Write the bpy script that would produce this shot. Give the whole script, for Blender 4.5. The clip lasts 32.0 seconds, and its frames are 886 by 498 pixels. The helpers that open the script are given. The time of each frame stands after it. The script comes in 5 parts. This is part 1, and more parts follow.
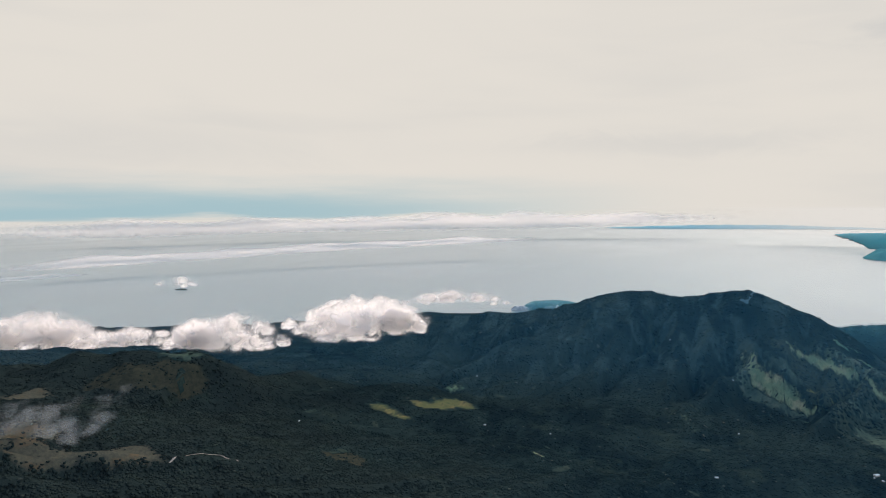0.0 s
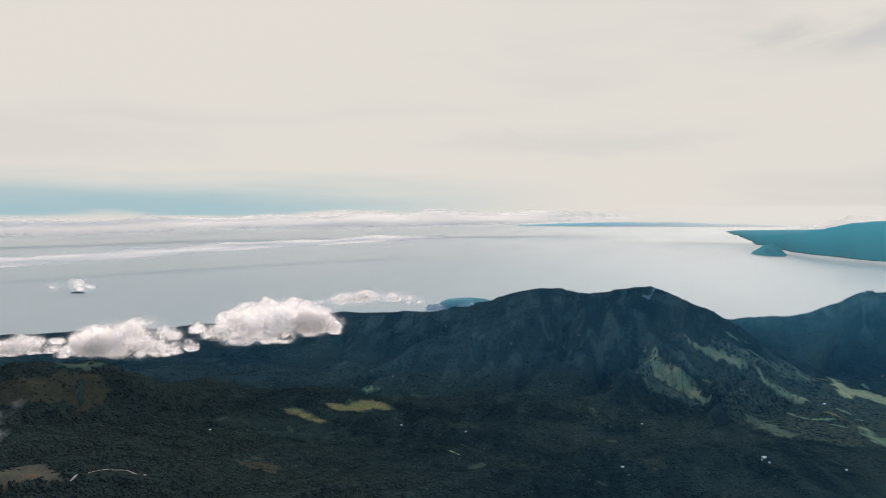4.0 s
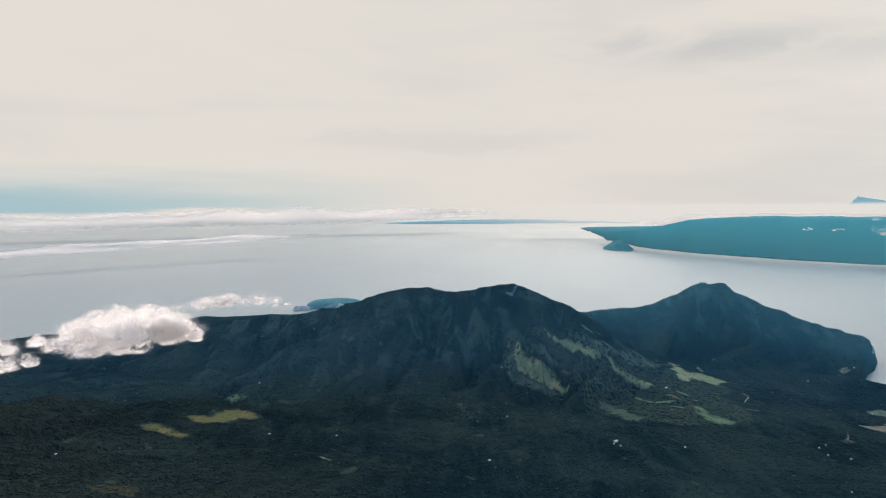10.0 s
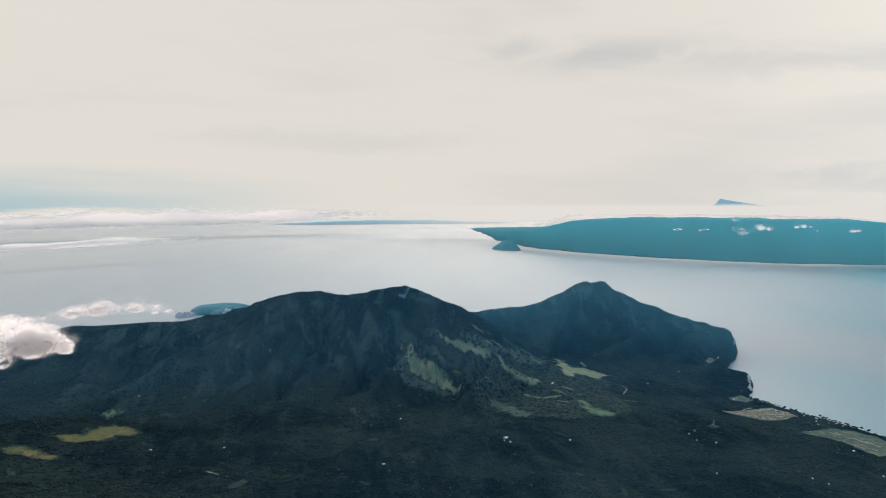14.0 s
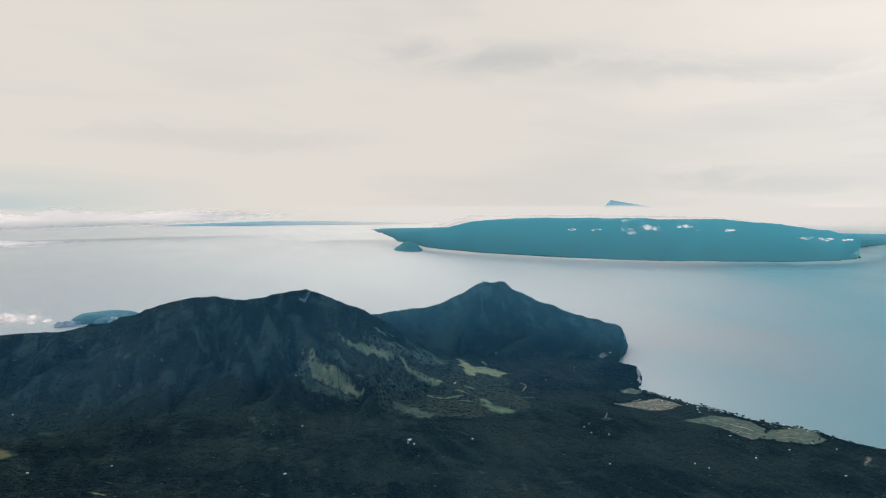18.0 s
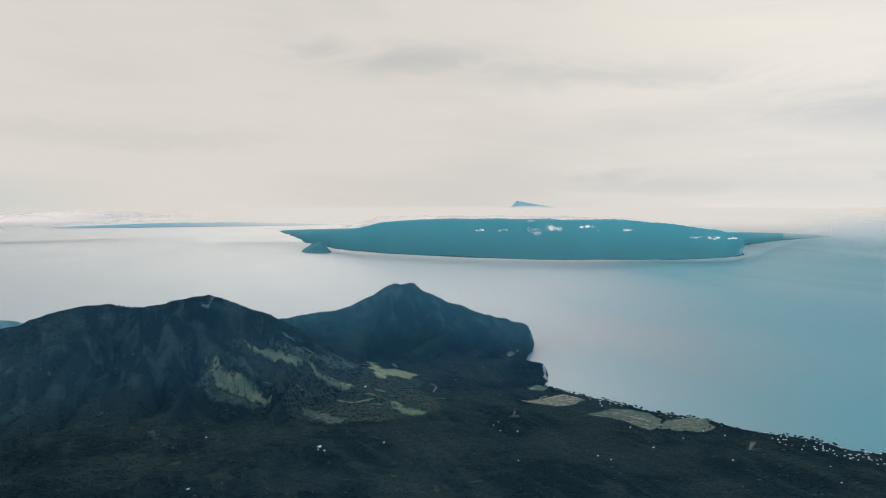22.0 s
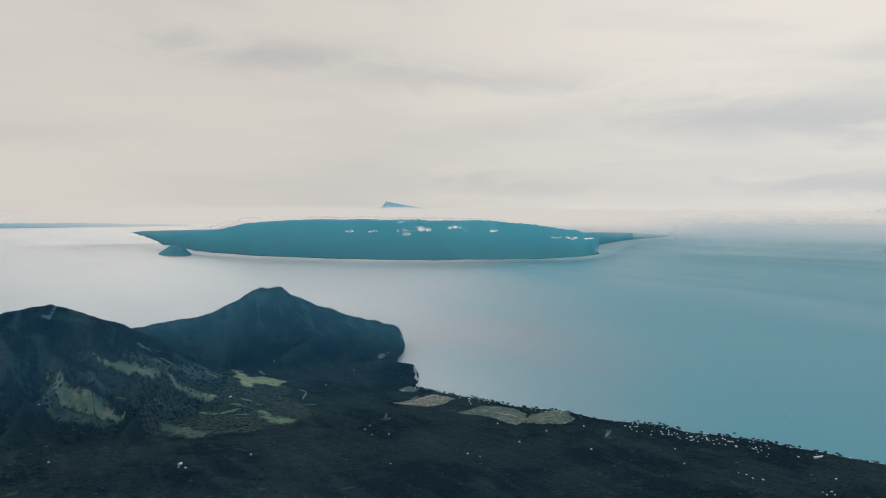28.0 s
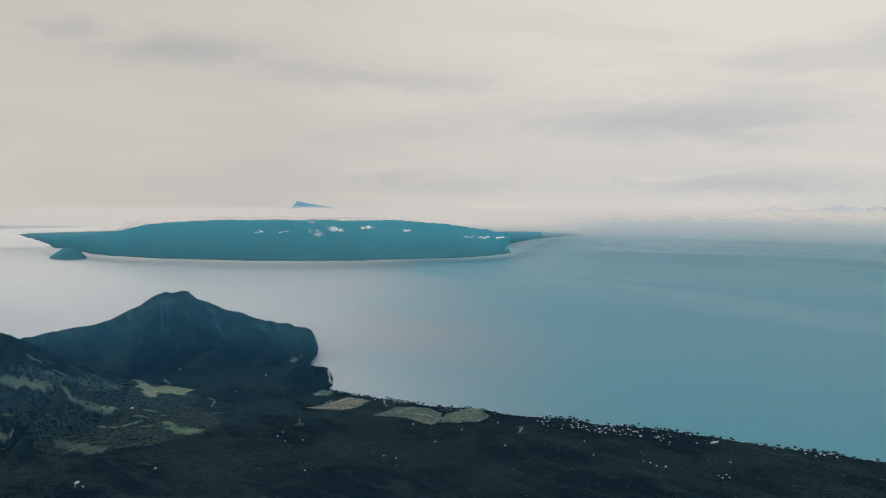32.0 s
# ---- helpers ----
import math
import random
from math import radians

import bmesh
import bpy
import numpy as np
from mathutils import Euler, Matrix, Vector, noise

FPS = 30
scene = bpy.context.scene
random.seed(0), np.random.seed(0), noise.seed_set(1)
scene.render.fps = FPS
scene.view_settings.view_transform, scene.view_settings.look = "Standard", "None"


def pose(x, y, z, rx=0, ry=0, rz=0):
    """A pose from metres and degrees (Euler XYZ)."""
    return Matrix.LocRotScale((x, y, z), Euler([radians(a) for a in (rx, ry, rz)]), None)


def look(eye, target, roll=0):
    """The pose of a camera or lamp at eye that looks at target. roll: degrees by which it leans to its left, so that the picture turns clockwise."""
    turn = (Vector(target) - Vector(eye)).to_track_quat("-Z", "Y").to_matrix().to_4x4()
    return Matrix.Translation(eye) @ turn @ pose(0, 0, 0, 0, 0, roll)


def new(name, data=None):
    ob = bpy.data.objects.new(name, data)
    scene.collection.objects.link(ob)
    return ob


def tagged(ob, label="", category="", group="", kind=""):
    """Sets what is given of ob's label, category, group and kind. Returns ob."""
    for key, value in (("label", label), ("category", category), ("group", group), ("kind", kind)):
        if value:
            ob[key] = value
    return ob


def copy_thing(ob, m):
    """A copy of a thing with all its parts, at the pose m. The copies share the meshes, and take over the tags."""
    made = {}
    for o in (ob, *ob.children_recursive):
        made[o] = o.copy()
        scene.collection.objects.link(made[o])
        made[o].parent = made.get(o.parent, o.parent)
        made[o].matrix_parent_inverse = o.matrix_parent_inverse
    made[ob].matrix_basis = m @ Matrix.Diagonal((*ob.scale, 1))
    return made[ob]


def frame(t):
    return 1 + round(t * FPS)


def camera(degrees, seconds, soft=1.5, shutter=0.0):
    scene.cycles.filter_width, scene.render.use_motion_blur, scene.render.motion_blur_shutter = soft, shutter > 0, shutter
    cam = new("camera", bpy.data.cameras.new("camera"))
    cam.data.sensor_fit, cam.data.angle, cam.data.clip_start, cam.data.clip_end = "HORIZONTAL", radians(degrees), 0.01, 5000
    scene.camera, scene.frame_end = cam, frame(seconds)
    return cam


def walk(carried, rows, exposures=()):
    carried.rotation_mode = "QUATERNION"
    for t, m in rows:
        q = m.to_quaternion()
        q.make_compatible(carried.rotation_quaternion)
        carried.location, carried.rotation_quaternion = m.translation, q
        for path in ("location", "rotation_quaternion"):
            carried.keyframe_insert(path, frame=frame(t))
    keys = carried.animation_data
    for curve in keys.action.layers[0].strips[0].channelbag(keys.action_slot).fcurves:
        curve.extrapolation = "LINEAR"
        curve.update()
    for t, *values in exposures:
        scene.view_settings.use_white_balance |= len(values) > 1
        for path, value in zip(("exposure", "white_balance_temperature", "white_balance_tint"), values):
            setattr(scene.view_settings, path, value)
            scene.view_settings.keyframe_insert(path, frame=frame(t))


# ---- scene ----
# The whole landscape is laid out at about one seventh of life size, so that the sea's horizon
# lies within the camera's reach. x: right of the first heading, y: ahead, z: above the sea.
cam = camera(67.35, 32.0, soft=1.0)
scene.cycles.transparent_max_bounces = 24
TURNS = [  # seconds, yaw, pitch, roll
    (0, 20.21, -3.55, 0.38), (0.5, 19.26, -3.58, 0.38), (1, 18.33, -3.61, 0.36), (1.5, 17.40, -3.65, 0.33), (2, 16.49, -3.69, 0.30), (2.5, 15.61,
    -3.72, 0.28), (3, 14.72, -3.75, 0.27), (3.5, 13.79, -3.78, 0.27), (5.5, 9.82, -3.90, 0.26), (6, 8.90, -3.92, 0.23), (6.5, 7.96, -3.95, 0.18), (7,
    6.99, -3.97, 0.14), (7.5, 6.04, -4.00, 0.13), (8, 5.13, -4.02, 0.15), (8.5, 4.26, -4.03, 0.17), (9, 3.39, -4.06, 0.19), (9.5, 2.44, -4.08, 0.22),
    (10, 1.42, -4.09, 0.22), (10.5, 0.29, -4.10, 0.16), (11, -0.98, -4.10, 0.11), (11.5, -2.26, -4.10, 0.10), (12, -3.43, -4.10, 0.08), (12.5, -4.53,
    -4.10, 0.04), (13, -5.63, -4.09, 0.03), (13.5, -6.75, -4.08, 0.04), (14, -7.88, -4.07, 0.03), (14.5, -9.02, -4.07, -0.04), (16.5, -13.31, -4.04,
    -0.08), (17, -14.33, -4.04, -0.03), (17.5, -15.34, -4.04, -0.03), (18, -16.33, -4.03, -0.05), (18.5, -17.30, -4.03, -0.11), (19, -18.28, -4.03,
    -0.18), (19.5, -19.26, -4.02, -0.20), (20, -20.22, -4.02, -0.21), (20.5, -21.19, -4.01, -0.23), (21, -22.16, -4.00, -0.21), (21.5, -23.15, -3.99,
    -0.13), (22, -24.14, -3.98, -0.06), (22.5, -25.13, -3.97, -0.05), (23, -26.11, -3.96, -0.09), (23.5, -27.09, -3.95, -0.11), (24, -28.09, -3.95,
    -0.10), (24.5, -29.08, -3.94, -0.10), (25, -30.06, -3.93, -0.15), (25.5, -31.00, -3.92, -0.21), (27.5, -34.40, -3.90, -0.41), (28, -35.32, -3.91,
    -0.39), (28.5, -36.23, -3.92, -0.37), (29, -37.14, -3.92, -0.35), (29.5, -38.07, -3.92, -0.33), (30, -39.01, -3.92, -0.32), (30.5, -39.95, -3.93,
    -0.31), (31, -40.90, -3.93, -0.30), (31.5, -41.85, -3.92, -0.31), (32, -42.80, -3.91, -0.32)
]


def eye_at(t):
    """A slow climb that eases off, with a little drift."""
    s = (t - 16.0) / 16.0
    return -0.25 * s + 0.54 * s * s, -1.11 * s + 2.73 * s * s, 150.0 + 6.1 * s - 1.3 * s * s


walk(cam, [(t, pose(*eye_at(t), 90 + pitch, roll, yaw)) for t, yaw, pitch, roll in TURNS],
     exposures=[(0, 0.0), (15, 0.0), (20, -0.05), (24, -0.13), (28, -0.22), (32, -0.36)])

# ---- light ----
SUN_AZ, SUN_EL = radians(-14), radians(34)
SUN_WAY = Vector((-math.sin(SUN_AZ) * math.cos(SUN_EL), math.cos(SUN_AZ) * math.cos(SUN_EL), math.sin(SUN_EL)))
sun_data = bpy.data.lights.new("sun", "SUN")
sun_data.energy, sun_data.angle, sun_data.color = 0.85, radians(55), (1.0, 0.91, 0.82)
sun = new("sun", sun_data)
sun.matrix_world = look((0, 0, 900), Vector((0, 0, 900)) - SUN_WAY)


class Nodes:
    """Short hand for a node tree."""

    def __init__(self, tree):
        self.t = tree
        self.t.nodes.clear()

    def add(self, kind, **values):
        n = self.t.nodes.new(kind)
        for key, value in values.items():
            setattr(n, key, value)
        return n

    def wire(self, a, b):
        self.t.links.new(a, b)

    def put(self, socket, value):
        if isinstance(value, bpy.types.NodeSocket):
            self.t.links.new(value, socket)
        else:
            socket.default_value = value

    def math(self, op, a, b=0.0, c=0.0, clamp=False):
        n = self.add("ShaderNodeMath", operation=op, use_clamp=clamp)
        for s, v in zip(n.inputs, (a, b, c)):
            self.put(s, v)
        return n.outputs[0]

    def ramp(self, v, lo, hi, a=0.0, b=1.0, smooth=True):
        n = self.add("ShaderNodeMapRange", interpolation_type="SMOOTHSTEP" if smooth else "LINEAR", clamp=True)
        for s, x in zip(n.inputs, (v, lo, hi, a, b)):
            self.put(s, x)
        return n.outputs[0]

    def mix(self, f, a, b, blend="MIX"):
        n = self.add("ShaderNodeMix", data_type="RGBA", blend_type=blend)
        self.put(n.inputs[0], f)
        for s, v in ((n.inputs[6], a), (n.inputs[7], b)):
            self.put(s, (*v, 1) if isinstance(v, tuple) and len(v) == 3 else v)
        return n.outputs[2]

    def noise(self, vec, scale, detail=4.0, rough=0.55, warp=0.0):
        n = self.add("ShaderNodeTexNoise")
        self.put(n.inputs["Vector"], vec)
        n.inputs["Scale"].default_value, n.inputs["Detail"].default_value = scale, detail
        n.inputs["Roughness"].default_value, n.inputs["Distortion"].default_value = rough, warp
        return n.outputs[0]

    def stretch(self, vec, sx, sy, sz, turn=0.0):
        n = self.add("ShaderNodeMapping")
        self.put(n.inputs["Vector"], vec)
        n.inputs["Scale"].default_value, n.inputs["Rotation"].default_value = (sx, sy, sz), (0, 0, turn)
        return n.outputs[0]


def make_world():
    world = bpy.data.worlds.new("overcast_sky")
    world.use_nodes = True
    scene.world = world
    n = Nodes(world.node_tree)
    way = n.add("ShaderNodeTexCoord").outputs["Generated"]
    sep = n.add("ShaderNodeSeparateXYZ")
    n.wire(way, sep.inputs[0])
    x, y, z = sep.outputs
    sky = n.add("ShaderNodeTexSky", sky_type="NISHITA", sun_disc=False, sun_elevation=SUN_EL, sun_rotation=-SUN_AZ)
    blue = n.mix(1.0, sky.outputs[0], (0.22, 0.225, 0.235), "MULTIPLY")
    azim = n.math("ARCTAN2", n.math("MULTIPLY", x, -1.0), y)
    # the deck: broad soft bands, seen nearly edge on
    band = n.add("ShaderNodeCombineXYZ")
    n.wire(n.math("MULTIPLY", azim, 1.7), band.inputs[0])
    n.wire(n.math("MULTIPLY", n.math("ADD", z, n.math("MULTIPLY", azim, -0.03)), 7.0), band.inputs[1])
    broad = n.noise(band.outputs[0], 1.0, 3, 0.5, 0.5)
    fine = n.noise(n.stretch(band.outputs[0], 1.6, 3.0, 1), 1.3, 4, 0.55, 0.6)
    streak = n.math("ADD", n.math("MULTIPLY", broad, 0.80), n.math("MULTIPLY", fine, 0.20))
    # the deck is brightest towards the veiled sun
    sunward = n.add("ShaderNodeVectorMath", operation="DOT_PRODUCT")
    n.wire(way, sunward.inputs[0])
    sunward.inputs[1].default_value = (-math.sin(0.26), math.cos(0.26), 0.0)
    side = sunward.outputs["Value"]
    shade = n.math("MULTIPLY", n.ramp(streak, 0.42, 0.68), n.ramp(side, 0.97, 0.40, 0.22, 0.55))
    # a few darker lens-shaped clouds: bearing, height, half length, half depth, depth of tone
    ruffle = n.math("SUBTRACT", n.noise(n.stretch(band.outputs[0], 2.2, 1.5, 1), 1.6, 5, 0.6, 0.8), 0.5)
    zr = n.math("ADD", z, n.math("MULTIPLY", ruffle, 0.07))
    ar = n.math("ADD", azim, n.math("MULTIPLY", ruffle, 0.5))
    for bearing, height, long, span, tone in ((-0.38, 0.205, 0.17, 0.022, 0.62), (-0.64, 0.182, 0.20, 0.022, 0.45), (-1.10, 0.115, 0.22, 0.042, 0.85), (-0.74, 0.030, 0.24, 0.022, 0.55),
                                             (-1.15, 0.030, 0.22, 0.030, 0.80), (0.0, 0.088, 0.22, 0.016, 0.25), (0.85, 0.090, 0.30, 0.035, 0.22)):
        u = n.math("DIVIDE", n.math("SUBTRACT", ar, bearing), long)
        v = n.math("DIVIDE", n.math("SUBTRACT", zr, height), span)
        far = n.math("ADD", n.math("MULTIPLY", u, u), n.math("MULTIPLY", v, v))
        shade = n.math("MAXIMUM", shade, n.math("MULTIPLY", n.math("POWER", 2.718, n.math("MULTIPLY", far, -1.0)), tone))
    deck = n.mix(shade, (0.765, 0.722, 0.662), (0.495, 0.512, 0.53))
    # the deck glows broadly round the veiled sun, above the view
    glow = n.math("MULTIPLY", n.ramp(azim, -0.90, -0.60), n.ramp(azim, 1.7, 0.7))
    glow = n.math("MULTIPLY", glow, n.math("MULTIPLY", n.ramp(z, 0.34, 0.46), n.ramp(z, 0.95, 0.55)))
    patch = n.noise(n.stretch(band.outputs[0], 2.4, 0.12, 1), 1.0, 3, 0.5)
    glow = n.math("MULTIPLY", glow, n.math("MULTIPLY", n.ramp(patch, 0.36, 0.62, 0.45, 1.25), n.ramp(azim, -0.45, 0.45, 0.52, 1.42)))
    deck = n.mix(1.0, deck, n.mix(glow, (0, 0, 0), (7.7, 5.95, 4.85)), "ADD")
    # blue sky showing through overhead and far from the sun
    cover = n.ramp(z, 0.30, 0.70, 1.0, 0.20)
    cover = n.math("MULTIPLY", cover, n.ramp(side, -0.8, -0.05, 0.35, 1.0))
    sky_col = n.mix(cover, blue, deck)
    # a clear gap low over the sea
    wob = n.math("MULTIPLY", n.math("SUBTRACT", n.noise(n.stretch(way, 3, 3, 34), 1.0, 5), 0.5), 0.055)
    zz = n.math("ADD", z, wob)
    gap = n.math("MULTIPLY", n.ramp(zz, -0.02, -0.008), n.ramp(zz, 0.000, 0.056, 1.0, 0.0))
    gap = n.math("MULTIPLY", gap, n.ramp(azim, -0.05, 0.60))
    sky_col = n.mix(n.math("MULTIPLY", gap, 0.85), sky_col, (0.325, 0.51, 0.575))
    # milky air right at the horizon
    sky_col = n.mix(n.ramp(z, -0.014, -0.030), sky_col, (0.70, 0.69, 0.665))
    # the sky is brightened towards the strait, to offset the falling exposure
    out = n.add("ShaderNodeBackground")
    n.wire(sky_col, out.inputs[0])
    n.wire(n.ramp(azim, -0.30, -1.15, 1.0, 1.24), out.inputs[1])
    end = n.add("ShaderNodeOutputWorld")
    n.wire(out.outputs[0], end.inputs[0])


make_world()


# ---- materials ----
def material(name):
    m = bpy.data.materials.new(name)
    m.use_nodes = True
    return m, Nodes(m.node_tree)


def finish(n, shader):
    end = n.add("ShaderNodeOutputMaterial")
    n.wire(shader, end.inputs[0])


def surface(n, color, rough=0.9, bump=None, depth=0.3, metal=0.0, spec=0.0):
    s = n.add("ShaderNodeBsdfPrincipled")
    n.put(s.inputs["Base Color"], (*color, 1) if isinstance(color, tuple) else color)
    n.put(s.inputs["Roughness"], rough)
    s.inputs["Metallic"].default_value = metal
    s.inputs["Specular IOR Level"].default_value = spec
    if bump is not None:
        b = n.add("ShaderNodeBump")
        b.inputs["Distance"].default_value = depth
        n.wire(bump, b.inputs["Height"])
        n.wire(b.outputs[0], s.inputs["Normal"])
    return s.outputs[0]


def place(n):
    return n.add("ShaderNodeNewGeometry").outputs["Position"]


def mottled(name, a, b, coarse=0.02, fine=0.6, rough=0.9, depth=0.3, c=None, edge=None):
    """Two colours in large stains, broken up by fine grain; with edge, it gives way to that colour towards its rim."""
    m, n = material(name)
    p = place(n)
    big, small = n.noise(p, coarse, 6, 0.6), n.noise(p, fine, 5, 0.65)
    col = n.mix(n.ramp(big, 0.38, 0.62), a, b)
    if c:
        col = n.mix(n.ramp(n.noise(p, coarse * 2.7, 5, 0.6), 0.50, 0.62), col, c)
    col = n.mix(n.ramp(small, 0.3, 0.7, 0.55, 0.0), col, tuple(v * 0.45 for v in a))
    if edge:
        inner = n.add("ShaderNodeAttribute", attribute_name="inner").outputs["Fac"]
        torn = n.math("ADD", inner, n.math("MULTIPLY", n.math("SUBTRACT", n.noise(n.stretch(p, 1, 0.6, 1), 0.22, 5, 0.7), 0.5), 1.6))
        col = n.mix(n.ramp(torn, 0.22, 0.62), edge, col)
    finish(n, surface(n, col, rough, small, depth))
    return m


def pasture(name, a, b, bare):
    """Grazed slope: grass in streaks down the slope, bare in places, giving way to scrub at a ragged rim."""
    m, n = material(name)
    p = place(n)
    down = n.stretch(p, 1.0, 0.35, 0.6, 0.55)
    col = n.mix(n.ramp(n.noise(p, 0.10, 5, 0.6), 0.40, 0.60), a, b)
    col = n.mix(n.ramp(n.noise(down, 0.16, 5, 0.62), 0.52, 0.66), col, bare)
    scrub = n.noise(down, 0.45, 6, 0.70, 0.4)
    col = n.mix(n.ramp(scrub, 0.52, 0.68, 0.0, 0.65), col, (0.020, 0.036, 0.034))
    inner = n.add("ShaderNodeAttribute", attribute_name="inner").outputs["Fac"]
    torn = n.math("ADD", inner, n.math("MULTIPLY", n.math("SUBTRACT", n.noise(down, 0.25, 6, 0.7), 0.5), 2.4))
    col = n.mix(n.ramp(torn, 0.05, 0.75), FLOOR, col)
    finish(n, surface(n, col, 0.9, scrub, 0.2))
    return m


def leafy(name, a, b, c, bare=False):
    """Canopy: every crown has its own tint; with bare, it gives way to earth and heath where the land carries them."""
    m, n = material(name)
    geo = n.add("ShaderNodeNewGeometry")
    rnd = geo.outputs["Random Per Island"]
    stain = n.noise(geo.outputs["Position"], 0.014, 4, 0.6)
    col = n.mix(n.ramp(stain, 0.42, 0.58), a, b)
    sep = n.add("ShaderNodeSeparateXYZ")
    n.wire(geo.outputs["Position"], sep.inputs[0])
    # pale downslope streaks in the colour, imitating relief that the soft light leaves flat
    rib = n.noise(n.stretch(geo.outputs["Position"], 1.0, 0.22, 0.5, 0.25), 0.075, 4, 0.6, 0.6)
    flank = n.math("MULTIPLY", n.ramp(sep.outputs[2], 16.0, 36.0), n.ramp(sep.outputs[1], 380.0, 470.0))
    col = n.mix(n.math("MULTIPLY", n.ramp(rib, 0.47, 0.66, 0.0, 0.85), n.ramp(flank, 0.0, 1.0, 0.25, 1.0)), col, (0.044, 0.076, 0.070))
    col = n.mix(n.ramp(rnd, 0.60, 0.97, 0.0, 0.22), col, c)
    col = n.mix(n.ramp(rnd, 0.978, 0.996, 0.0, 0.75), col, (0.085, 0.105, 0.088))
    high = n.math("ADD", sep.outputs[2], n.math("MULTIPLY", n.math("SUBTRACT", n.noise(geo.outputs["Position"], 0.02, 5, 0.65), 0.5), 60.0))
    inland = n.ramp(n.math("ADD", sep.outputs[0], sep.outputs[1]), 330.0, 120.0)
    col = n.mix(n.math("MULTIPLY", n.ramp(high, 30.0, 62.0, 0.0, 0.7), inland), col, (0.024, 0.034, 0.031))
    dry = n.noise(n.stretch(geo.outputs["Position"], 1.0, 0.6, 1.0), 0.045, 5, 0.65)
    col = n.mix(n.ramp(dry, 0.54, 0.72, 0.0, 0.7), col, c)
    grain = n.noise(geo.outputs["Position"], 2.5, 4, 0.7)
    col = n.mix(n.ramp(grain, 0.35, 0.65, 0.25, 0.0), col, (0.012, 0.020, 0.020))
    if bare:
        p = geo.outputs["Position"]
        torn = n.math("MULTIPLY", n.math("SUBTRACT", n.noise(p, 0.22, 6, 0.65), 0.5), 0.9)
        rust = n.mix(n.ramp(n.noise(n.stretch(p, 1.0, 1.0, 2.5), 0.11, 5, 0.6), 0.50, 0.66), n.mix(n.ramp(n.noise(p, 0.9, 5, 0.65), 0.35, 0.65), (0.085, 0.086, 0.062), (0.058, 0.062, 0.048)),
                     (0.105, 0.082, 0.050))
        dull = n.mix(n.ramp(n.noise(p, 0.5, 5, 0.65), 0.35, 0.65), (0.046, 0.049, 0.034), (0.030, 0.036, 0.028))
        for key, paint in (("heath", dull), ("earth", rust)):
            here = n.add("ShaderNodeAttribute", attribute_name=key).outputs["Fac"]
            col = n.mix(n.math("MULTIPLY", n.ramp(n.math("ADD", here, torn), 0.25, 0.75), n.ramp(here, 0.0, 0.25)), col, paint)
    finish(n, surface(n, col, 0.85, grain, 0.15))
    return m


FLOOR = (0.018, 0.034, 0.033)
M_GROUND = leafy("forest_floor", (0.008, 0.018, 0.021), (0.018, 0.033, 0.032), (0.028, 0.045, 0.036), True)
M_CANOPY = leafy("canopy", (0.0065, 0.017, 0.021), (0.0185, 0.034, 0.034), (0.033, 0.051, 0.041))
M_LEAVES = leafy("tree_leaves", (0.022, 0.036, 0.034), (0.030, 0.046, 0.036), (0.05, 0.07, 0.05))
M_BARK = mottled("bark", (0.10, 0.08, 0.06), (0.16, 0.13, 0.10), 0.5, 4.0)
M_DRY = pasture("dry_grass", (0.115, 0.120, 0.055), (0.085, 0.105, 0.050), (0.160, 0.138, 0.066))
M_MEADOW = pasture("meadow", (0.070, 0.135, 0.090), (0.115, 0.165, 0.095), (0.155, 0.175, 0.105))
M_GLADE = mottled("thin_grass", (0.032, 0.053, 0.046), (0.048, 0.067, 0.050), 0.06, 0.5, depth=0.2, edge=FLOOR)
M_SCAR = pasture("bare_slope", (0.135, 0.195, 0.115), (0.190, 0.230, 0.128), (0.265, 0.265, 0.160))
M_FAN = pasture("dull_grass", (0.046, 0.076, 0.062), (0.066, 0.098, 0.072), (0.085, 0.112, 0.082))
M_CRATER = mottled("crater_scree", (0.13, 0.20, 0.21), (0.09, 0.15, 0.16), 0.2, 1.0, depth=0.2, edge=(0.03, 0.055, 0.06))
M_PADDY = mottled("paddy", (0.100, 0.150, 0.112), (0.068, 0.115, 0.092), 0.09, 0.3, depth=0.1, c=(0.185, 0.180, 0.125), edge=(0.050, 0.080, 0.068))
M_SAND = mottled("pale_sand", (0.165, 0.180, 0.130), (0.090, 0.130, 0.105), 0.14, 0.5, depth=0.1, c=(0.34, 0.295, 0.215), edge=(0.060, 0.085, 0.072))
M_WHITE_SAND = mottled("white_sand", (0.66, 0.63, 0.58), (0.54, 0.50, 0.45), 0.1, 0.6, depth=0.1)
# far scrub and rock with the teal of distance haze put into their colour
M_HAZED_HEAD = mottled("hazed_headland_scrub", (0.06, 0.16, 0.17), (0.09, 0.20, 0.21), 0.03, 0.2, depth=0.5, c=(0.30, 0.36, 0.36))
M_HAZED_FAR = mottled("hazed_far_land", (0.09, 0.20, 0.24), (0.13, 0.25, 0.29), 0.01, 0.06, depth=2.0)
M_PALE_ROCK = mottled("pale_rock", (0.78, 0.79, 0.77), (0.50, 0.53, 0.53), 0.1, 0.9, depth=0.4)
M_STRIP = mottled("bare_strip", (0.36, 0.345, 0.285), (0.22, 0.235, 0.195), 0.25, 0.8, depth=0.1)
M_TRACK = mottled("dirt_track", (0.36, 0.33, 0.28), (0.26, 0.24, 0.20), 0.1, 1.2, depth=0.1)
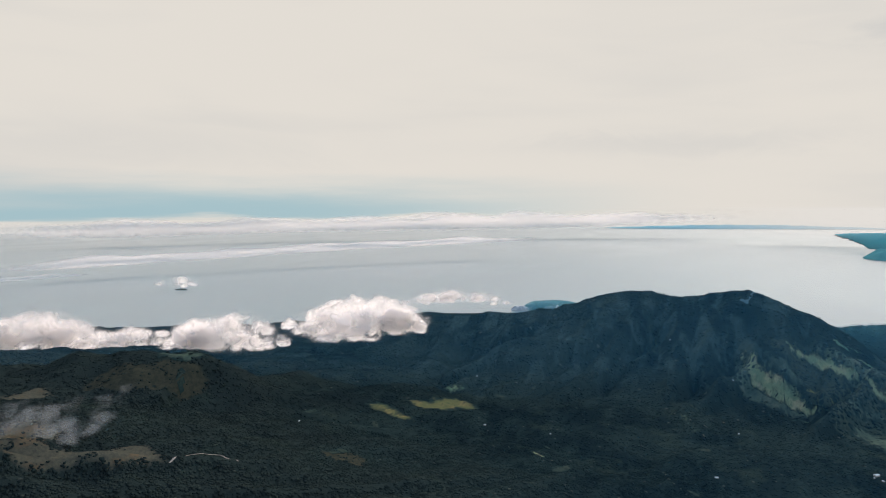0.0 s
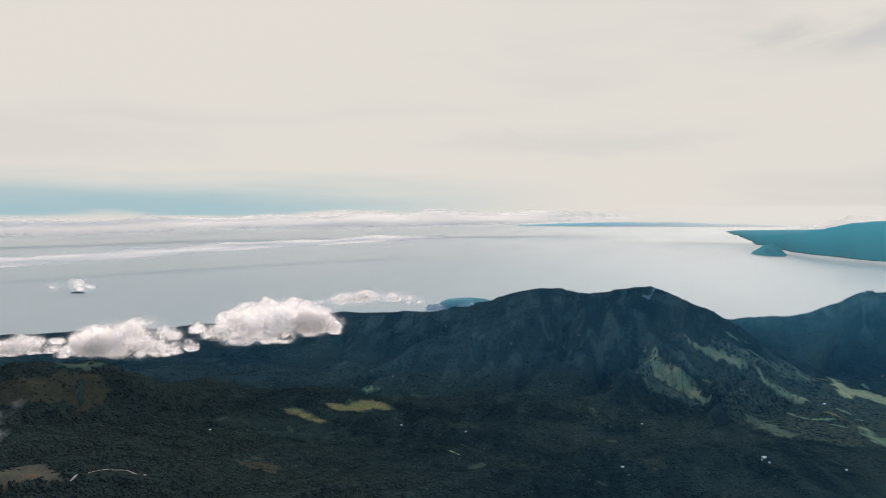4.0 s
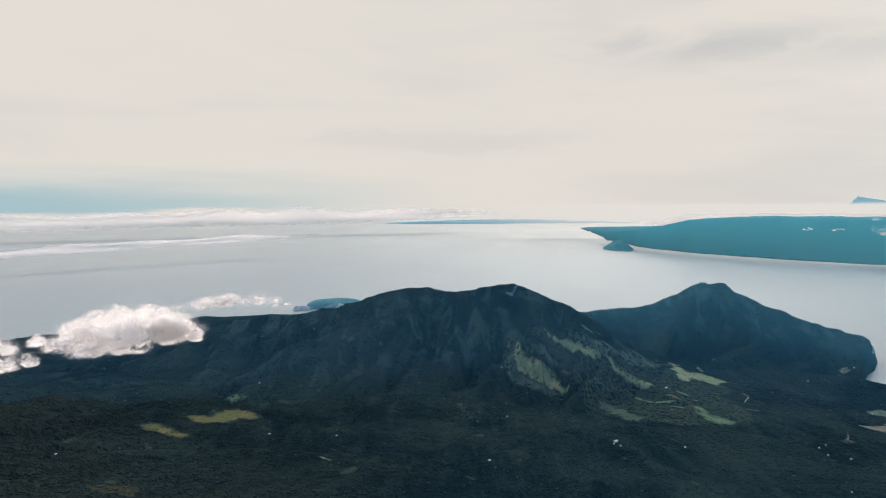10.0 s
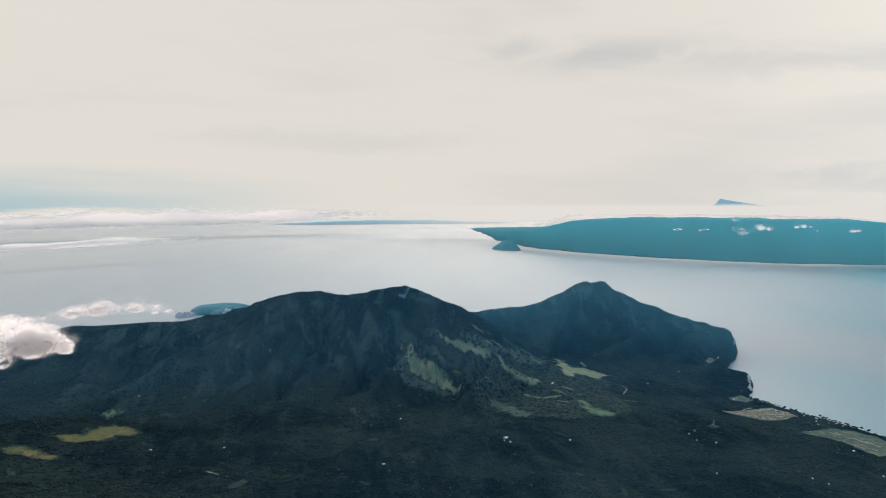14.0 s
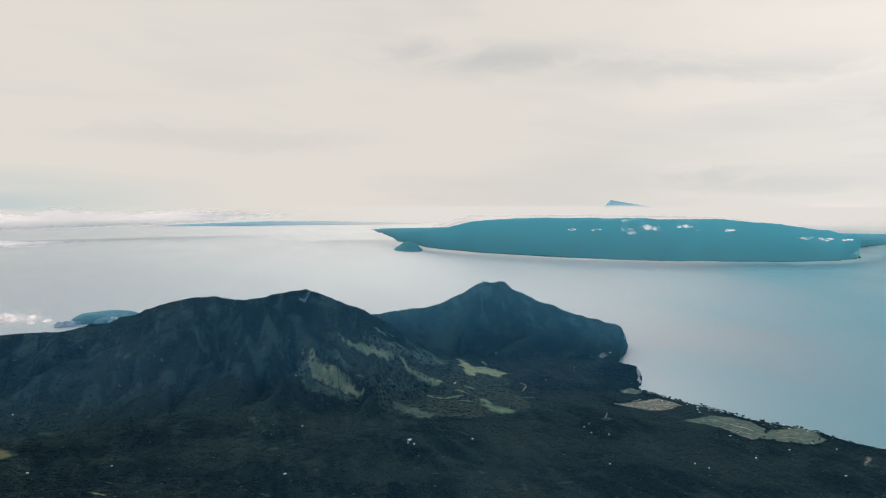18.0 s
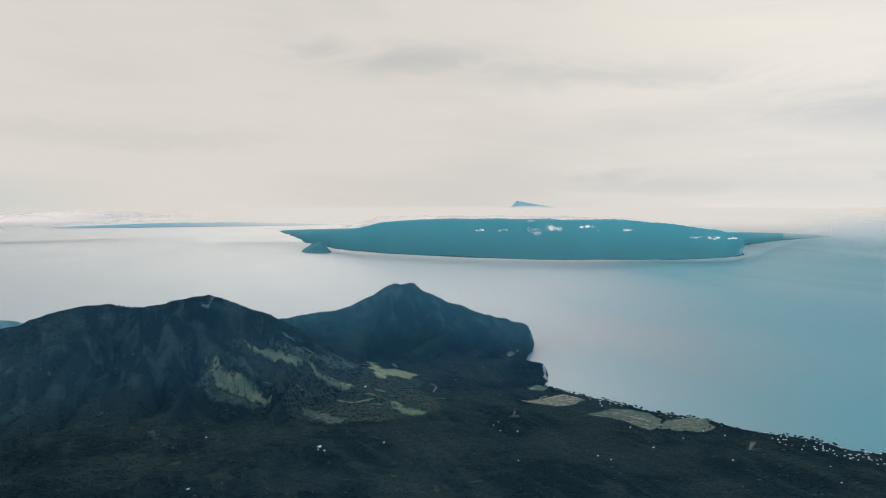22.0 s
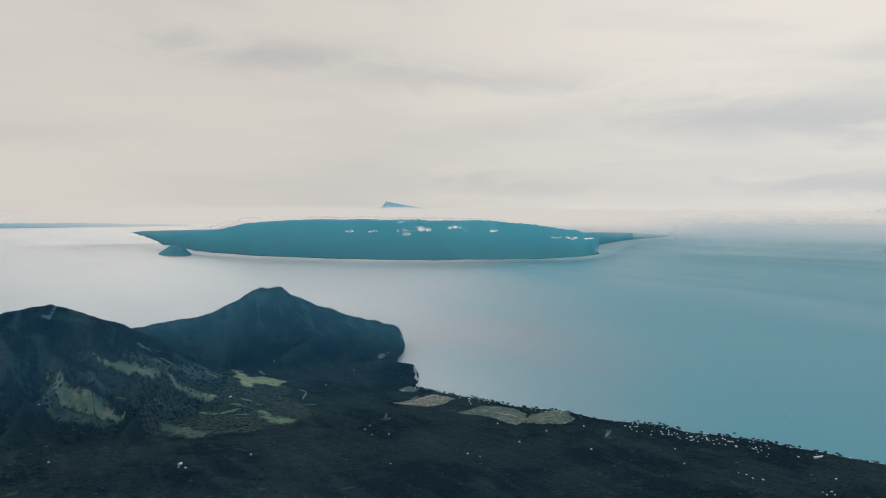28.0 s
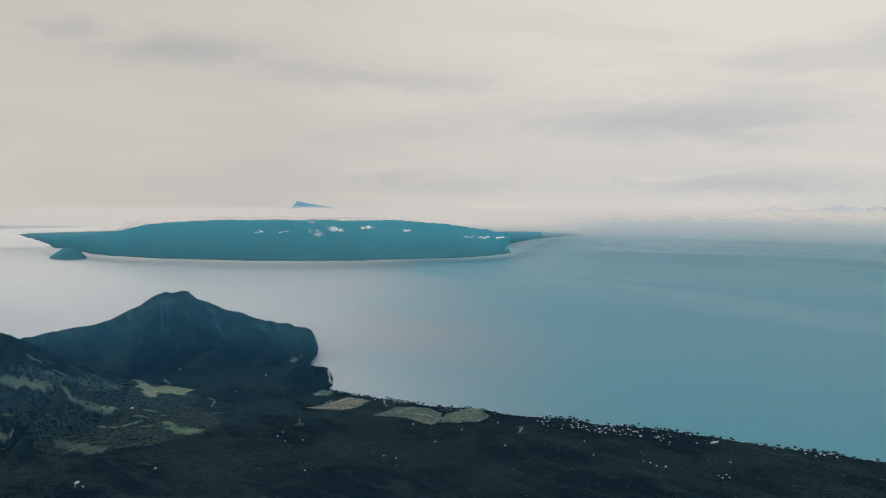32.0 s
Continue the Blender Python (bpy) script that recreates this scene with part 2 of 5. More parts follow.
M_FAR = mottled("island_woods", (0.020, 0.036, 0.038), (0.055, 0.072, 0.060), 0.008, 0.03, depth=3.0, c=(0.095, 0.110, 0.085))
M_ROOF = mottled("tin_roof", (0.74, 0.82, 0.84), (0.60, 0.68, 0.71), 0.4, 3.0, rough=0.5, depth=0.03)
M_RUST = mottled("rusty_roof", (0.40, 0.24, 0.17), (0.50, 0.36, 0.28), 0.4, 3.0, rough=0.7, depth=0.03)
M_WALL = mottled("plastered_wall", (0.60, 0.58, 0.54), (0.50, 0.48, 0.44), 0.4, 3.0, depth=0.02)
M_DARK = mottled("dark_pane", (0.03, 0.035, 0.04), (0.05, 0.055, 0.06), 0.5, 3.0, rough=0.25, depth=0.01)


def make_water():
    m, n = material("sea_water")
    p = place(n)
    far = n.add("ShaderNodeVectorMath", operation="LENGTH")
    n.wire(p, far.inputs[0])
    swell = n.noise(n.stretch(p, 0.5, 1.0, 1.0, 0.4), 0.05, 6, 0.65)
    # sky reflection put into the base colour: pale on the bright side, teal beyond
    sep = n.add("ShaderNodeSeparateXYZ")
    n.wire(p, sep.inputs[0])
    glare_edge = n.math("ADD", n.math("SUBTRACT", sep.outputs[0], n.math("MULTIPLY", sep.outputs[1], 0.75)),
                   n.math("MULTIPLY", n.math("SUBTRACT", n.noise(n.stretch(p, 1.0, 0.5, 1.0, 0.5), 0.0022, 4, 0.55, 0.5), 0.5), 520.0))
    span = n.ramp(glare_edge, -230.0, 260.0)
    # warm patches of reflected sky, painted where the two meet
    drift = n.math("MULTIPLY", n.math("MULTIPLY", span, n.math("SUBTRACT", 1.0, span)), 4.0)
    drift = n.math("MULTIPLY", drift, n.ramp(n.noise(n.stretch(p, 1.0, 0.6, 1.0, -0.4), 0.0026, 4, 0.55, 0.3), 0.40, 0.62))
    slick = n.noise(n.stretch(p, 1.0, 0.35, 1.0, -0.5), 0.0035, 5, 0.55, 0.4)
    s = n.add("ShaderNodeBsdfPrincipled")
    n.put(s.inputs["Base Color"], n.mix(span, n.mix(n.ramp(slick, 0.35, 0.65), (0.150, 0.245, 0.260), (0.180, 0.262, 0.272)),
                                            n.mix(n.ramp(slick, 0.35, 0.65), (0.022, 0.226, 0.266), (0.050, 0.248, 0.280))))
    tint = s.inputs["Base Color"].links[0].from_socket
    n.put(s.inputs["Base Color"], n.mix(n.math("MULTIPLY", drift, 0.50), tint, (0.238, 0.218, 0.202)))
    n.put(s.inputs["Roughness"], n.ramp(slick, 0.3, 0.7, 0.30, 0.42))
    s.inputs["IOR"].default_value = 1.33
    n.put(s.inputs["Specular IOR Level"], n.ramp(span, 0.0, 1.0, 0.50, 0.40))
    b = n.add("ShaderNodeBump")
    b.inputs["Distance"].default_value = 0.35
    b.inputs["Strength"].default_value = 0.5
    n.wire(swell, b.inputs["Height"])
    n.wire(b.outputs[0], s.inputs["Normal"])
    finish(n, s.outputs[0])
    return m


def make_steam(name, grain, most, tint, torn=1.6, passing=0.6):
    """Vapour in thin sheets that end softly."""
    m, n = material(name)
    d, t, mixed = n.add("ShaderNodeBsdfDiffuse"), n.add("ShaderNodeBsdfTranslucent"), n.add("ShaderNodeMixShader")
    for s in (d, t):
        s.inputs[0].default_value = (*tint, 1)
    mixed.inputs[0].default_value = passing
    n.wire(d.outputs[0], mixed.inputs[1])
    n.wire(t.outputs[0], mixed.inputs[2])
    clear, veil = n.add("ShaderNodeBsdfTransparent"), n.add("ShaderNodeMixShader")
    body = n.add("ShaderNodeAttribute", attribute_name="body").outputs["Fac"]
    puff = n.math("SUBTRACT", n.noise(place(n), grain, 6, 0.62, 0.8), 0.5)
    dense = n.ramp(n.math("ADD", body, n.math("MULTIPLY", puff, torn)), 0.15, 0.85)
    n.wire(n.math("MULTIPLY", n.math("MULTIPLY", dense, n.ramp(body, 0.0, 0.2)), most), veil.inputs[0])
    n.wire(clear.outputs[0], veil.inputs[1])
    n.wire(mixed.outputs[0], veil.inputs[2])
    finish(n, veil.outputs[0])
    return m


def make_puff(name, grain, thin, thick, tint):
    """Cumulus vapour: closes towards the middle of a puff, torn into small curls at the rim."""
    m, n = material(name)
    d, t, mixed = n.add("ShaderNodeBsdfDiffuse"), n.add("ShaderNodeBsdfTranslucent"), n.add("ShaderNodeMixShader")
    for s in (d, t):
        s.inputs[0].default_value = (*tint, 1)
    mixed.inputs[0].default_value = 0.90
    n.wire(d.outputs[0], mixed.inputs[1])
    n.wire(t.outputs[0], mixed.inputs[2])
    clear, veil = n.add("ShaderNodeBsdfTransparent"), n.add("ShaderNodeMixShader")
    body = n.add("ShaderNodeAttribute", attribute_name="body").outputs["Fac"]
    gain = n.ramp(n.noise(place(n), grain, 4 if grain > 0.03 else 1, 0.55, 0.2), 0.34, 0.66, thin, thick)
    n.wire(n.ramp(n.math("MULTIPLY", body, gain), 0.0, 1.0), veil.inputs[0])
    n.wire(clear.outputs[0], veil.inputs[1])
    n.wire(mixed.outputs[0], veil.inputs[2])
    finish(n, veil.outputs[0])
    return m


def make_haze(name, color, most, foot, full, fade, top, side=None, self_lit=False):
    """Coloured see-through sheet in place of thin air: clear at its foot and again above its top."""
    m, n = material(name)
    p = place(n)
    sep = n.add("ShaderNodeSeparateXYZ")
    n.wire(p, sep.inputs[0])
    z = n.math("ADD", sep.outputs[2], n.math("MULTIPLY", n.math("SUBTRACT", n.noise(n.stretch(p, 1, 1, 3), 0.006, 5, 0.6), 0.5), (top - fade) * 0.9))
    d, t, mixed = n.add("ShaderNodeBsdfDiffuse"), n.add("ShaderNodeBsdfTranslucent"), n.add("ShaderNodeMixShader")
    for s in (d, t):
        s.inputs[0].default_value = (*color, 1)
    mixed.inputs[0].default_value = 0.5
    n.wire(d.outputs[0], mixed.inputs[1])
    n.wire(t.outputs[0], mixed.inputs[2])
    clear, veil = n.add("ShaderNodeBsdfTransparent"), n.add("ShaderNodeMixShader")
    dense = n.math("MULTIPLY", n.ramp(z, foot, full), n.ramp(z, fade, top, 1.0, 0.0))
    if side:  # fades with bearing between the two given angles
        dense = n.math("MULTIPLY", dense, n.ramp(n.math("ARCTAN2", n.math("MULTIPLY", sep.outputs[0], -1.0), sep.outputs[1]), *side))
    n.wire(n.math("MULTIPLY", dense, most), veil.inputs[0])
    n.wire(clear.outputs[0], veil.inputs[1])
    if self_lit:  # sky backdrop: emits its own glow in place of daylight
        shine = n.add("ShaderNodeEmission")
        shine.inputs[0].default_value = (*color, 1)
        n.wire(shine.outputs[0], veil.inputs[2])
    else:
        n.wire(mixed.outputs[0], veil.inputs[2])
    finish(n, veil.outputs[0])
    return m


M_WATER, M_WISP, M_STEAM = make_water(), make_steam("mist", 0.045, 0.97, (0.97, 0.945, 0.92)), make_steam("steam", 0.13, 0.115, (0.97, 0.97, 0.90), 2.6)
# tinted see-through skins and sheets that imitate distance haze
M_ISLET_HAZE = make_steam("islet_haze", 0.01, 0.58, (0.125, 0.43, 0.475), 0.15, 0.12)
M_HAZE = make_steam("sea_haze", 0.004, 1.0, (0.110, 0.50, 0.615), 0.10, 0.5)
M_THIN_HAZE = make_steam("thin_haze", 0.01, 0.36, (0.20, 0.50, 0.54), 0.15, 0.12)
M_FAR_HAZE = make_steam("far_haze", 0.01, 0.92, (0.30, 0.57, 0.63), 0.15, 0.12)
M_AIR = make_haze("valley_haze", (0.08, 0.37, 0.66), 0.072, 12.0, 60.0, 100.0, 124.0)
M_BLUE_LIFT = make_haze("blue_lift", (0.08, 0.37, 0.68), 0.024, -5.0, 0.0, 128.0, 142.0, (0.60, -0.35))
M_FAR_MIST = make_steam("far_mist", 0.008, 0.66, (0.90, 0.87, 0.84), 0.8)
M_FAR_CUMULUS = make_steam("far_cumulus", 0.006, 0.80, (0.95, 0.92, 0.90), 0.7)
M_CREST_MIST = make_steam("crest_mist", 0.008, 0.34, (0.90, 0.88, 0.86), 0.8)
M_THIN = make_steam("thin_mist", 0.05, 0.42, (0.95, 0.95, 0.94))
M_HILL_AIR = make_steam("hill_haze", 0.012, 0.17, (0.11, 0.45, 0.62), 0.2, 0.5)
M_PUFF = make_puff("cloud_puff", 0.080, 0.35, 2.2, (0.96, 0.94, 0.92))
M_VEIL = make_puff("cloud_veil", 0.050, 0.15, 0.75, (0.88, 0.86, 0.84))
M_FAR_VEIL = make_puff("far_cloud_veil", 0.026, 0.05, 0.85, (0.99, 0.96, 0.92))
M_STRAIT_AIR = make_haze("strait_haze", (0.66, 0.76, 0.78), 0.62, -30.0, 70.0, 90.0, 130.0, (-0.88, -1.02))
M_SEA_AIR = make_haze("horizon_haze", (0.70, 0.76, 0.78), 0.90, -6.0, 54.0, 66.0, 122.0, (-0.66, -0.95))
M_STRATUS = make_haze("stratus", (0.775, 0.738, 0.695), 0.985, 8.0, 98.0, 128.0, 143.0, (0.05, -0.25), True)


# ---- building helpers ----
def mesh_object(name, verts, faces, mat, parent=None, label="", smooth=True):
    me = bpy.data.meshes.new(name)
    me.from_pydata(verts if isinstance(verts, list) else verts.tolist(), [], faces if isinstance(faces, list) else faces.tolist())
    me.materials.append(mat)
    if smooth:
        me.polygons.foreach_set("use_smooth", [True] * len(me.polygons))
    me.update()
    ob = new(name, me)
    if parent:
        ob.parent = parent
    if label:
        ob["label"] = label
    return ob


def part(name, bm, mat, parent, label="", smooth=False):
    """One bmesh as one mesh object under a thing or a part."""
    me = bpy.data.meshes.new(name)
    bm.to_mesh(me)
    bm.free()
    me.materials.append(mat)
    if smooth:
        me.polygons.foreach_set("use_smooth", [True] * len(me.polygons))
    ob = new(name, me)
    ob.parent = parent
    if label:
        ob["label"] = label
    return ob


def hashed(ix, iy, seed):
    h = (ix.astype(np.int64) * 374761393 + iy.astype(np.int64) * 668265263 + seed * 974711) & 0x7FFFFFFF
    h = ((h ^ (h >> 13)) * 1274126177) & 0x7FFFFFFF
    return ((h ^ (h >> 16)) & 0xFFFF) / 65535.0


def value_noise(x, y, seed=0):
    ix, iy = np.floor(x), np.floor(y)
    u, v = x - ix, y - iy
    u, v = u * u * (3 - 2 * u), v * v * (3 - 2 * v)
    a, b = hashed(ix, iy, seed), hashed(ix + 1, iy, seed)
    c, d = hashed(ix, iy + 1, seed), hashed(ix + 1, iy + 1, seed)
    return (a * (1 - u) + b * u) * (1 - v) + (c * (1 - u) + d * u) * v


def fbm(x, y, octaves=4, seed=0, ridged=False):
    total, amp, norm = 0.0, 1.0, 0.0
    for k in range(octaves):
        q = value_noise(x * 2 ** k + 17.3 * k, y * 2 ** k - 9.1 * k, seed + k) * 2 - 1
        total, norm, amp = total + amp * (1 - 2 * np.abs(q) if ridged else q), norm + amp, amp * 0.5
    return total / norm


def smooth01(v):
    v = np.clip(v, 0, 1)
    return v * v * (3 - 2 * v)


def polyline_near(x, y, nodes, closed=False):
    """Distance to a line, and the nodes' further values at the nearest place on it."""
    best, vals = np.full(x.shape, 1e9), None
    run = 0.0
    for a, b in zip(nodes, nodes[1:] + (nodes[:1] if closed else [])):
        dx, dy = b[0] - a[0], b[1] - a[1]
        s = np.clip(((x - a[0]) * dx + (y - a[1]) * dy) / (dx * dx + dy * dy), 0, 1)
        d = np.hypot(x - a[0] - s * dx, y - a[1] - s * dy)
        new_vals = [a[k] + s * (b[k] - a[k]) for k in range(2, len(a))] + [run + s * math.hypot(dx, dy)]
        vals = new_vals if vals is None else [np.where(d < best, p, q) for p, q in zip(new_vals, vals)]
        best, run = np.minimum(best, d), run + math.hypot(dx, dy)
    return best, vals


def inside(x, y, nodes):
    hit = np.zeros(x.shape, bool)
    for a, b in zip(nodes, nodes[1:] + nodes[:1]):
        cross = (a[1] > y) != (b[1] > y)
        hit ^= cross & (x < (b[0] - a[0]) * (y - a[1]) / ((b[1] - a[1]) or 1e-9) + a[0])
    return hit


# ---- the lie of the land ----
COAST = [(496, -60), (483, 30), (466, 105), (448, 147), (420, 219), (382, 293), (334, 376), (309, 440), (300, 457), (323, 491), (335, 515), (332, 544),
         (343, 561), (375, 596), (390, 624), (392, 660), (382, 730), (320, 790), (220, 810), (110, 790), (20, 775), (-90, 800), (-236, 863),
         (-330, 840), (-400, 760), (-480, 699), (-574, 648), (-717, 527), (-830, 380), (-930, 120), (-960, -250), (-800, -600),
         (-350, -760), (100, -650), (420, -380)]
# crest lines: x, y, height, half width of the slope
CRESTS = []
CRESTS.append([(-300, 620, 20, 90), (-232, 597, 36, 110), (-185, 613, 40, 110), (-136, 616, 45, 120), (-94, 603, 56, 130), (-63, 587, 68, 145), (-27, 580, 73, 150),
               (-4, 576, 68, 150), (15, 566, 72, 150), (46, 559, 78, 150), (58, 553, 73, 140), (73, 546, 69, 130), (103, 541, 54, 110), (150, 520, 20, 80)])
CRESTS.append([(60, 735, 14, 60), (163, 723, 29, 90), (208, 721, 34, 110), (231, 714, 46, 130), (251, 708, 59, 140), (272, 695, 62, 140), (279, 681, 54, 120),
               (307, 652, 41, 100), (327, 620, 33.5, 80), (349, 588, 28.5, 60), (355, 570, 25.5, 45)])
CRESTS.append([(-275, 215, 70, 40), (-258, 226, 78, 45), (-250, 233, 75, 45), (-232, 239, 77.5, 50), (-215, 251, 76, 50), (-204, 255, 70, 45), (-184, 246, 56, 40)])
CRESTS.append([(276, 522, 8, 30), (304, 512, 9.5, 24), (320, 504, 8.5, 16)])
CRESTS.append([(-262, 180, 69, 30), (-240, 194, 69, 28), (-228, 200, 64, 25)])
CRESTS.append([(-190, 165, 62, 22), (-170, 167, 62, 22), (-150, 170, 59, 20)])
SPUR_SEED = 5
# ribs standing out from the flanks: x, y, rise, half width
RIBS = []
RIBS.append([(37, 524, 0, 10), (41, 512, 5, 11), (48, 498, 8, 12), (56, 489, 9, 13), (68, 478, 8, 13), (86, 462, 2, 10)])
RIBS.append([(-30, 566, 0, 12), (-37, 535, 5, 14), (-42, 502, 7, 16), (-47, 465, 2, 14)])
RIBS.append([(33, 552, 0, 9), (20, 520, 4, 11), (12, 492, 7, 13), (20, 462, 5, 13), (32, 432, 1, 12)])
RIBS.append([(-92, 590, 0, 12), (-74, 552, 4, 14), (-64, 520, 6, 15), (-70, 490, 2, 14)])
RIBS.append([(-6, 566, 0, 9), (-2, 532, 5, 11), (-6, 495, 7, 13), (-4, 455, 3, 13), (10, 385, 2, 10)])
RIBS.append([(255, 695, 0, 12), (264, 662, 5, 15), (272, 625, 4, 16), (285, 590, 1, 14)])
RIBS.append([(240, 700, 0, 12), (228, 668, 5, 15), (222, 635, 4, 16), (215, 600, 1, 14)])
RIBS.append([(290, 660, 0, 10), (300, 632, 4, 13), (310, 600, 2, 12)])
RIBS.append([(-150, 612, 0, 14), (-146, 570, 5, 18), (-130, 520, 5, 20), (-120, 460, 2, 18)])
RIBS.append([(-205, 600, 0, 14), (-200, 556, 5, 18), (-188, 500, 5, 20), (-175, 440, 2, 18)])
RIBS.append([(72, 540, 0, 10), (92, 520, 3, 12), (122, 498, 4, 13), (150, 470, 2, 12)])


def land_height(x, y):
    edge, _ = polyline_near(x, y, COAST, True)
    edge = edge + np.where((y > 470) & (x > 240), 3.0, 6.0) * fbm(x / 26, y / 26, 3, 40)
    inland = np.where(inside(x, y, COAST), edge, -np.abs(edge))
    away = np.hypot(x + 350, y + 100)
    base = 160.0 * np.clip(1 - away / 860.0, 0, 1) ** 2 + 2.2
    base = base + 3.0 * fbm(x / 70, y / 70, 4, 3) * np.clip(base / 12, 0.12, 1.3)
    # ravines running down from the volcano
    turn = np.arctan2(y + 100, x + 350)
    ravine = fbm(turn * 13 + 0.5 * fbm(x / 60, y / 60, 3, 31), away / 260, 3, 33, True)
    base = base + ravine * 6.5 * smooth01((base - 4) / 18) * smooth01((away - 150) / 120)
    h = base
    for k, crest in enumerate(CRESTS):
        d, (top, width, run) = polyline_near(x, y, crest)
        spur = fbm(run / 17 + d / 140, np.full_like(d, k * 7.7), 3, SPUR_SEED + k)
        u = np.clip(d / width * (1 + (0.85 if k < 2 else 0.5) * spur * smooth01(d / 26)), 0, 1)
        shape = (1 - u) ** 1.45 if k < 2 else 1 - smooth01(u) ** 0.8
        h = np.maximum(h, base * (1 - shape) + top * shape)
    for k, rib in enumerate(RIBS):
        d, (rise, width, run) = polyline_near(x, y, rib)
        h = h + 1.5 * rise * (1 - smooth01(d / width * (1 + 0.3 * fbm(x / 14, y / 14, 3, 140 + k))))
    h = h + 3.2 * fbm(x / 20, y / 20, 3, 77) * smooth01((-115 - x) / 40) * smooth01((y - 520) / 40)
    rough = fbm(x / 19, y / 19, 4, 11, True)
    h = h + rough * np.clip((h - 3) / 22, 0.05, 1.0) * 2.4
    shore = smooth01(inland / np.where((y > 470) & (x > 240), 3.5, 9.0))
    return np.where(inland > -6, h * shore - 1.2 * (1 - shore), -1.2 + np.maximum(inland, -60) * 0.05)


GRID = 3.0
GX, GY = np.arange(-990, 561, GRID), np.arange(-800, 931, GRID)
HX, HY = np.meshgrid(GX, GY)
HZ = land_height(HX, HY)


def ground_z(x, y):
    """Height of the land's mesh."""
    u, v = (np.asarray(x, float) - GX[0]) / GRID, (np.asarray(y, float) - GY[0]) / GRID
    i, j = np.clip(u.astype(int), 0, len(GX) - 2), np.clip(v.astype(int), 0, len(GY) - 2)
    u, v = u - i, v - j
    return (HZ[j, i] * (1 - u) + HZ[j, i + 1] * u) * (1 - v) + (HZ[j + 1, i] * (1 - u) + HZ[j + 1, i + 1] * u) * v


def sheet_faces(cols, rows):
    i, j = np.meshgrid(np.arange(cols - 1), np.arange(rows - 1))
    a = (j * cols + i).ravel()
    return np.stack([a, a + 1, a + cols + 1, a + cols], 1)


def build_land():
    verts = np.stack([HX.ravel(), HY.ravel(), HZ.ravel()], 1)
    faces = sheet_faces(len(GX), len(GY))
    keep = (HZ.ravel()[faces] > -4.0).any(1)
    ob = mesh_object("ground", verts, faces[keep], M_GROUND)
    tagged(ob, "dark wooded volcanic land sloping down to the sea", "ground", kind="structure")


build_land()


def build_sea():
    rings, spokes = [0, 150, 300, 450, 600, 800, 1100, 1500, 2000, 2700, 3500, 4930], 192
    verts, faces = [(0, 0, 0)], []
    for r in rings[1:]:
        verts += [(r * math.cos(2 * math.pi * k / spokes), r * math.sin(2 * math.pi * k / spokes), 0) for k in range(spokes)]
    for k in range(spokes):
        faces.append((0, 1 + k, 1 + (k + 1) % spokes))
        for q in range(len(rings) - 2):
            a, b = 1 + q * spokes, 1 + (q + 1) * spokes
            faces.append((a + k, b + k, b + (k + 1) % spokes, a + (k + 1) % spokes))
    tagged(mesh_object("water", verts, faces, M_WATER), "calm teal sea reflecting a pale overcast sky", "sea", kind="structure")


build_sea()


# ---- the island across the strait ----
ISLE_COAST = [(640, 3627), (612, 3058), (560, 2500), (575, 2080), (674, 1850), (826, 1632), (1014, 1472), (1335, 1351), (1464, 1355),
              (1600, 1400), (1708, 1530), (1950, 1720), (2291, 1890), (2878, 2035), (2900, 2300), (2500, 2900), (1900, 3500), (1200, 3800)]
ISLE_CREST = [(620, 2900, 20, 500), (633, 2313, 44, 420), (765, 2273, 80, 560), (972, 2192, 94, 620), (1232, 1999, 95, 560), (1469, 1832, 93, 440),
              (1609, 1710, 84, 330), (1710, 1640, 66, 260), (1904, 1720, 46, 260), (2300, 2000, 30, 260)]


def build_island():
    step = 18.0
    gx, gy = np.arange(440, 3000, step), np.arange(1260, 3900, step)
    x, y = np.meshgrid(gx, gy)
    edge, _ = polyline_near(x, y, ISLE_COAST, True)
    inland = np.where(inside(x, y, ISLE_COAST), edge, -edge) + 16 * fbm(x / 70, y / 70, 4, 70)
    h = 4 + 0.03 * np.clip(inland, 0, 400)
    for k, crest in enumerate((ISLE_CREST,)):
        d, (top, width, run) = polyline_near(x, y, crest)
        u = np.clip(d / width * (1 + 0.2 * fbm(x / 160, y / 160, 3, 80 + k)), 0, 1)
        h = np.maximum(h, top * (1 - u) ** 1.2)
    h = h + 6.5 * fbm(x / 150, y / 150, 5, 90, True) * np.clip(h / 50, 0, 1)
    h = h * smooth01(inland / 60.0) - 2.0 * (inland < 0)
    verts, faces = np.stack([x.ravel(), y.ravel(), h.ravel()], 1), sheet_faces(len(gx), len(gy))
    keep = (h.ravel()[faces] > -1.9).any(1)
    tagged(mesh_object("island", verts, faces[keep], M_FAR), "long wooded island lying hazy across the strait", "island")
    return gx, gy, h


ISLE_X, ISLE_Y, ISLE_Z = build_island()


def isle_z(x, y):
    """Height of the island, -2 outside its sheet."""
    step = ISLE_X[1] - ISLE_X[0]
    u, v = (x - ISLE_X[0]) / step, (y - ISLE_Y[0]) / step
    ok = (u >= 0) & (v >= 0) & (u < len(ISLE_X) - 1) & (v < len(ISLE_Y) - 1)
    i, j = np.clip(u.astype(int), 0, len(ISLE_X) - 2), np.clip(v.astype(int), 0, len(ISLE_Y) - 2)
    u, v = u - i, v - j
    z = (ISLE_Z[j, i] * (1 - u) + ISLE_Z[j, i + 1] * u) * (1 - v) + (ISLE_Z[j + 1, i] * (1 - u) + ISLE_Z[j + 1, i + 1] * u) * v
    return np.where(ok, z, -2.0)


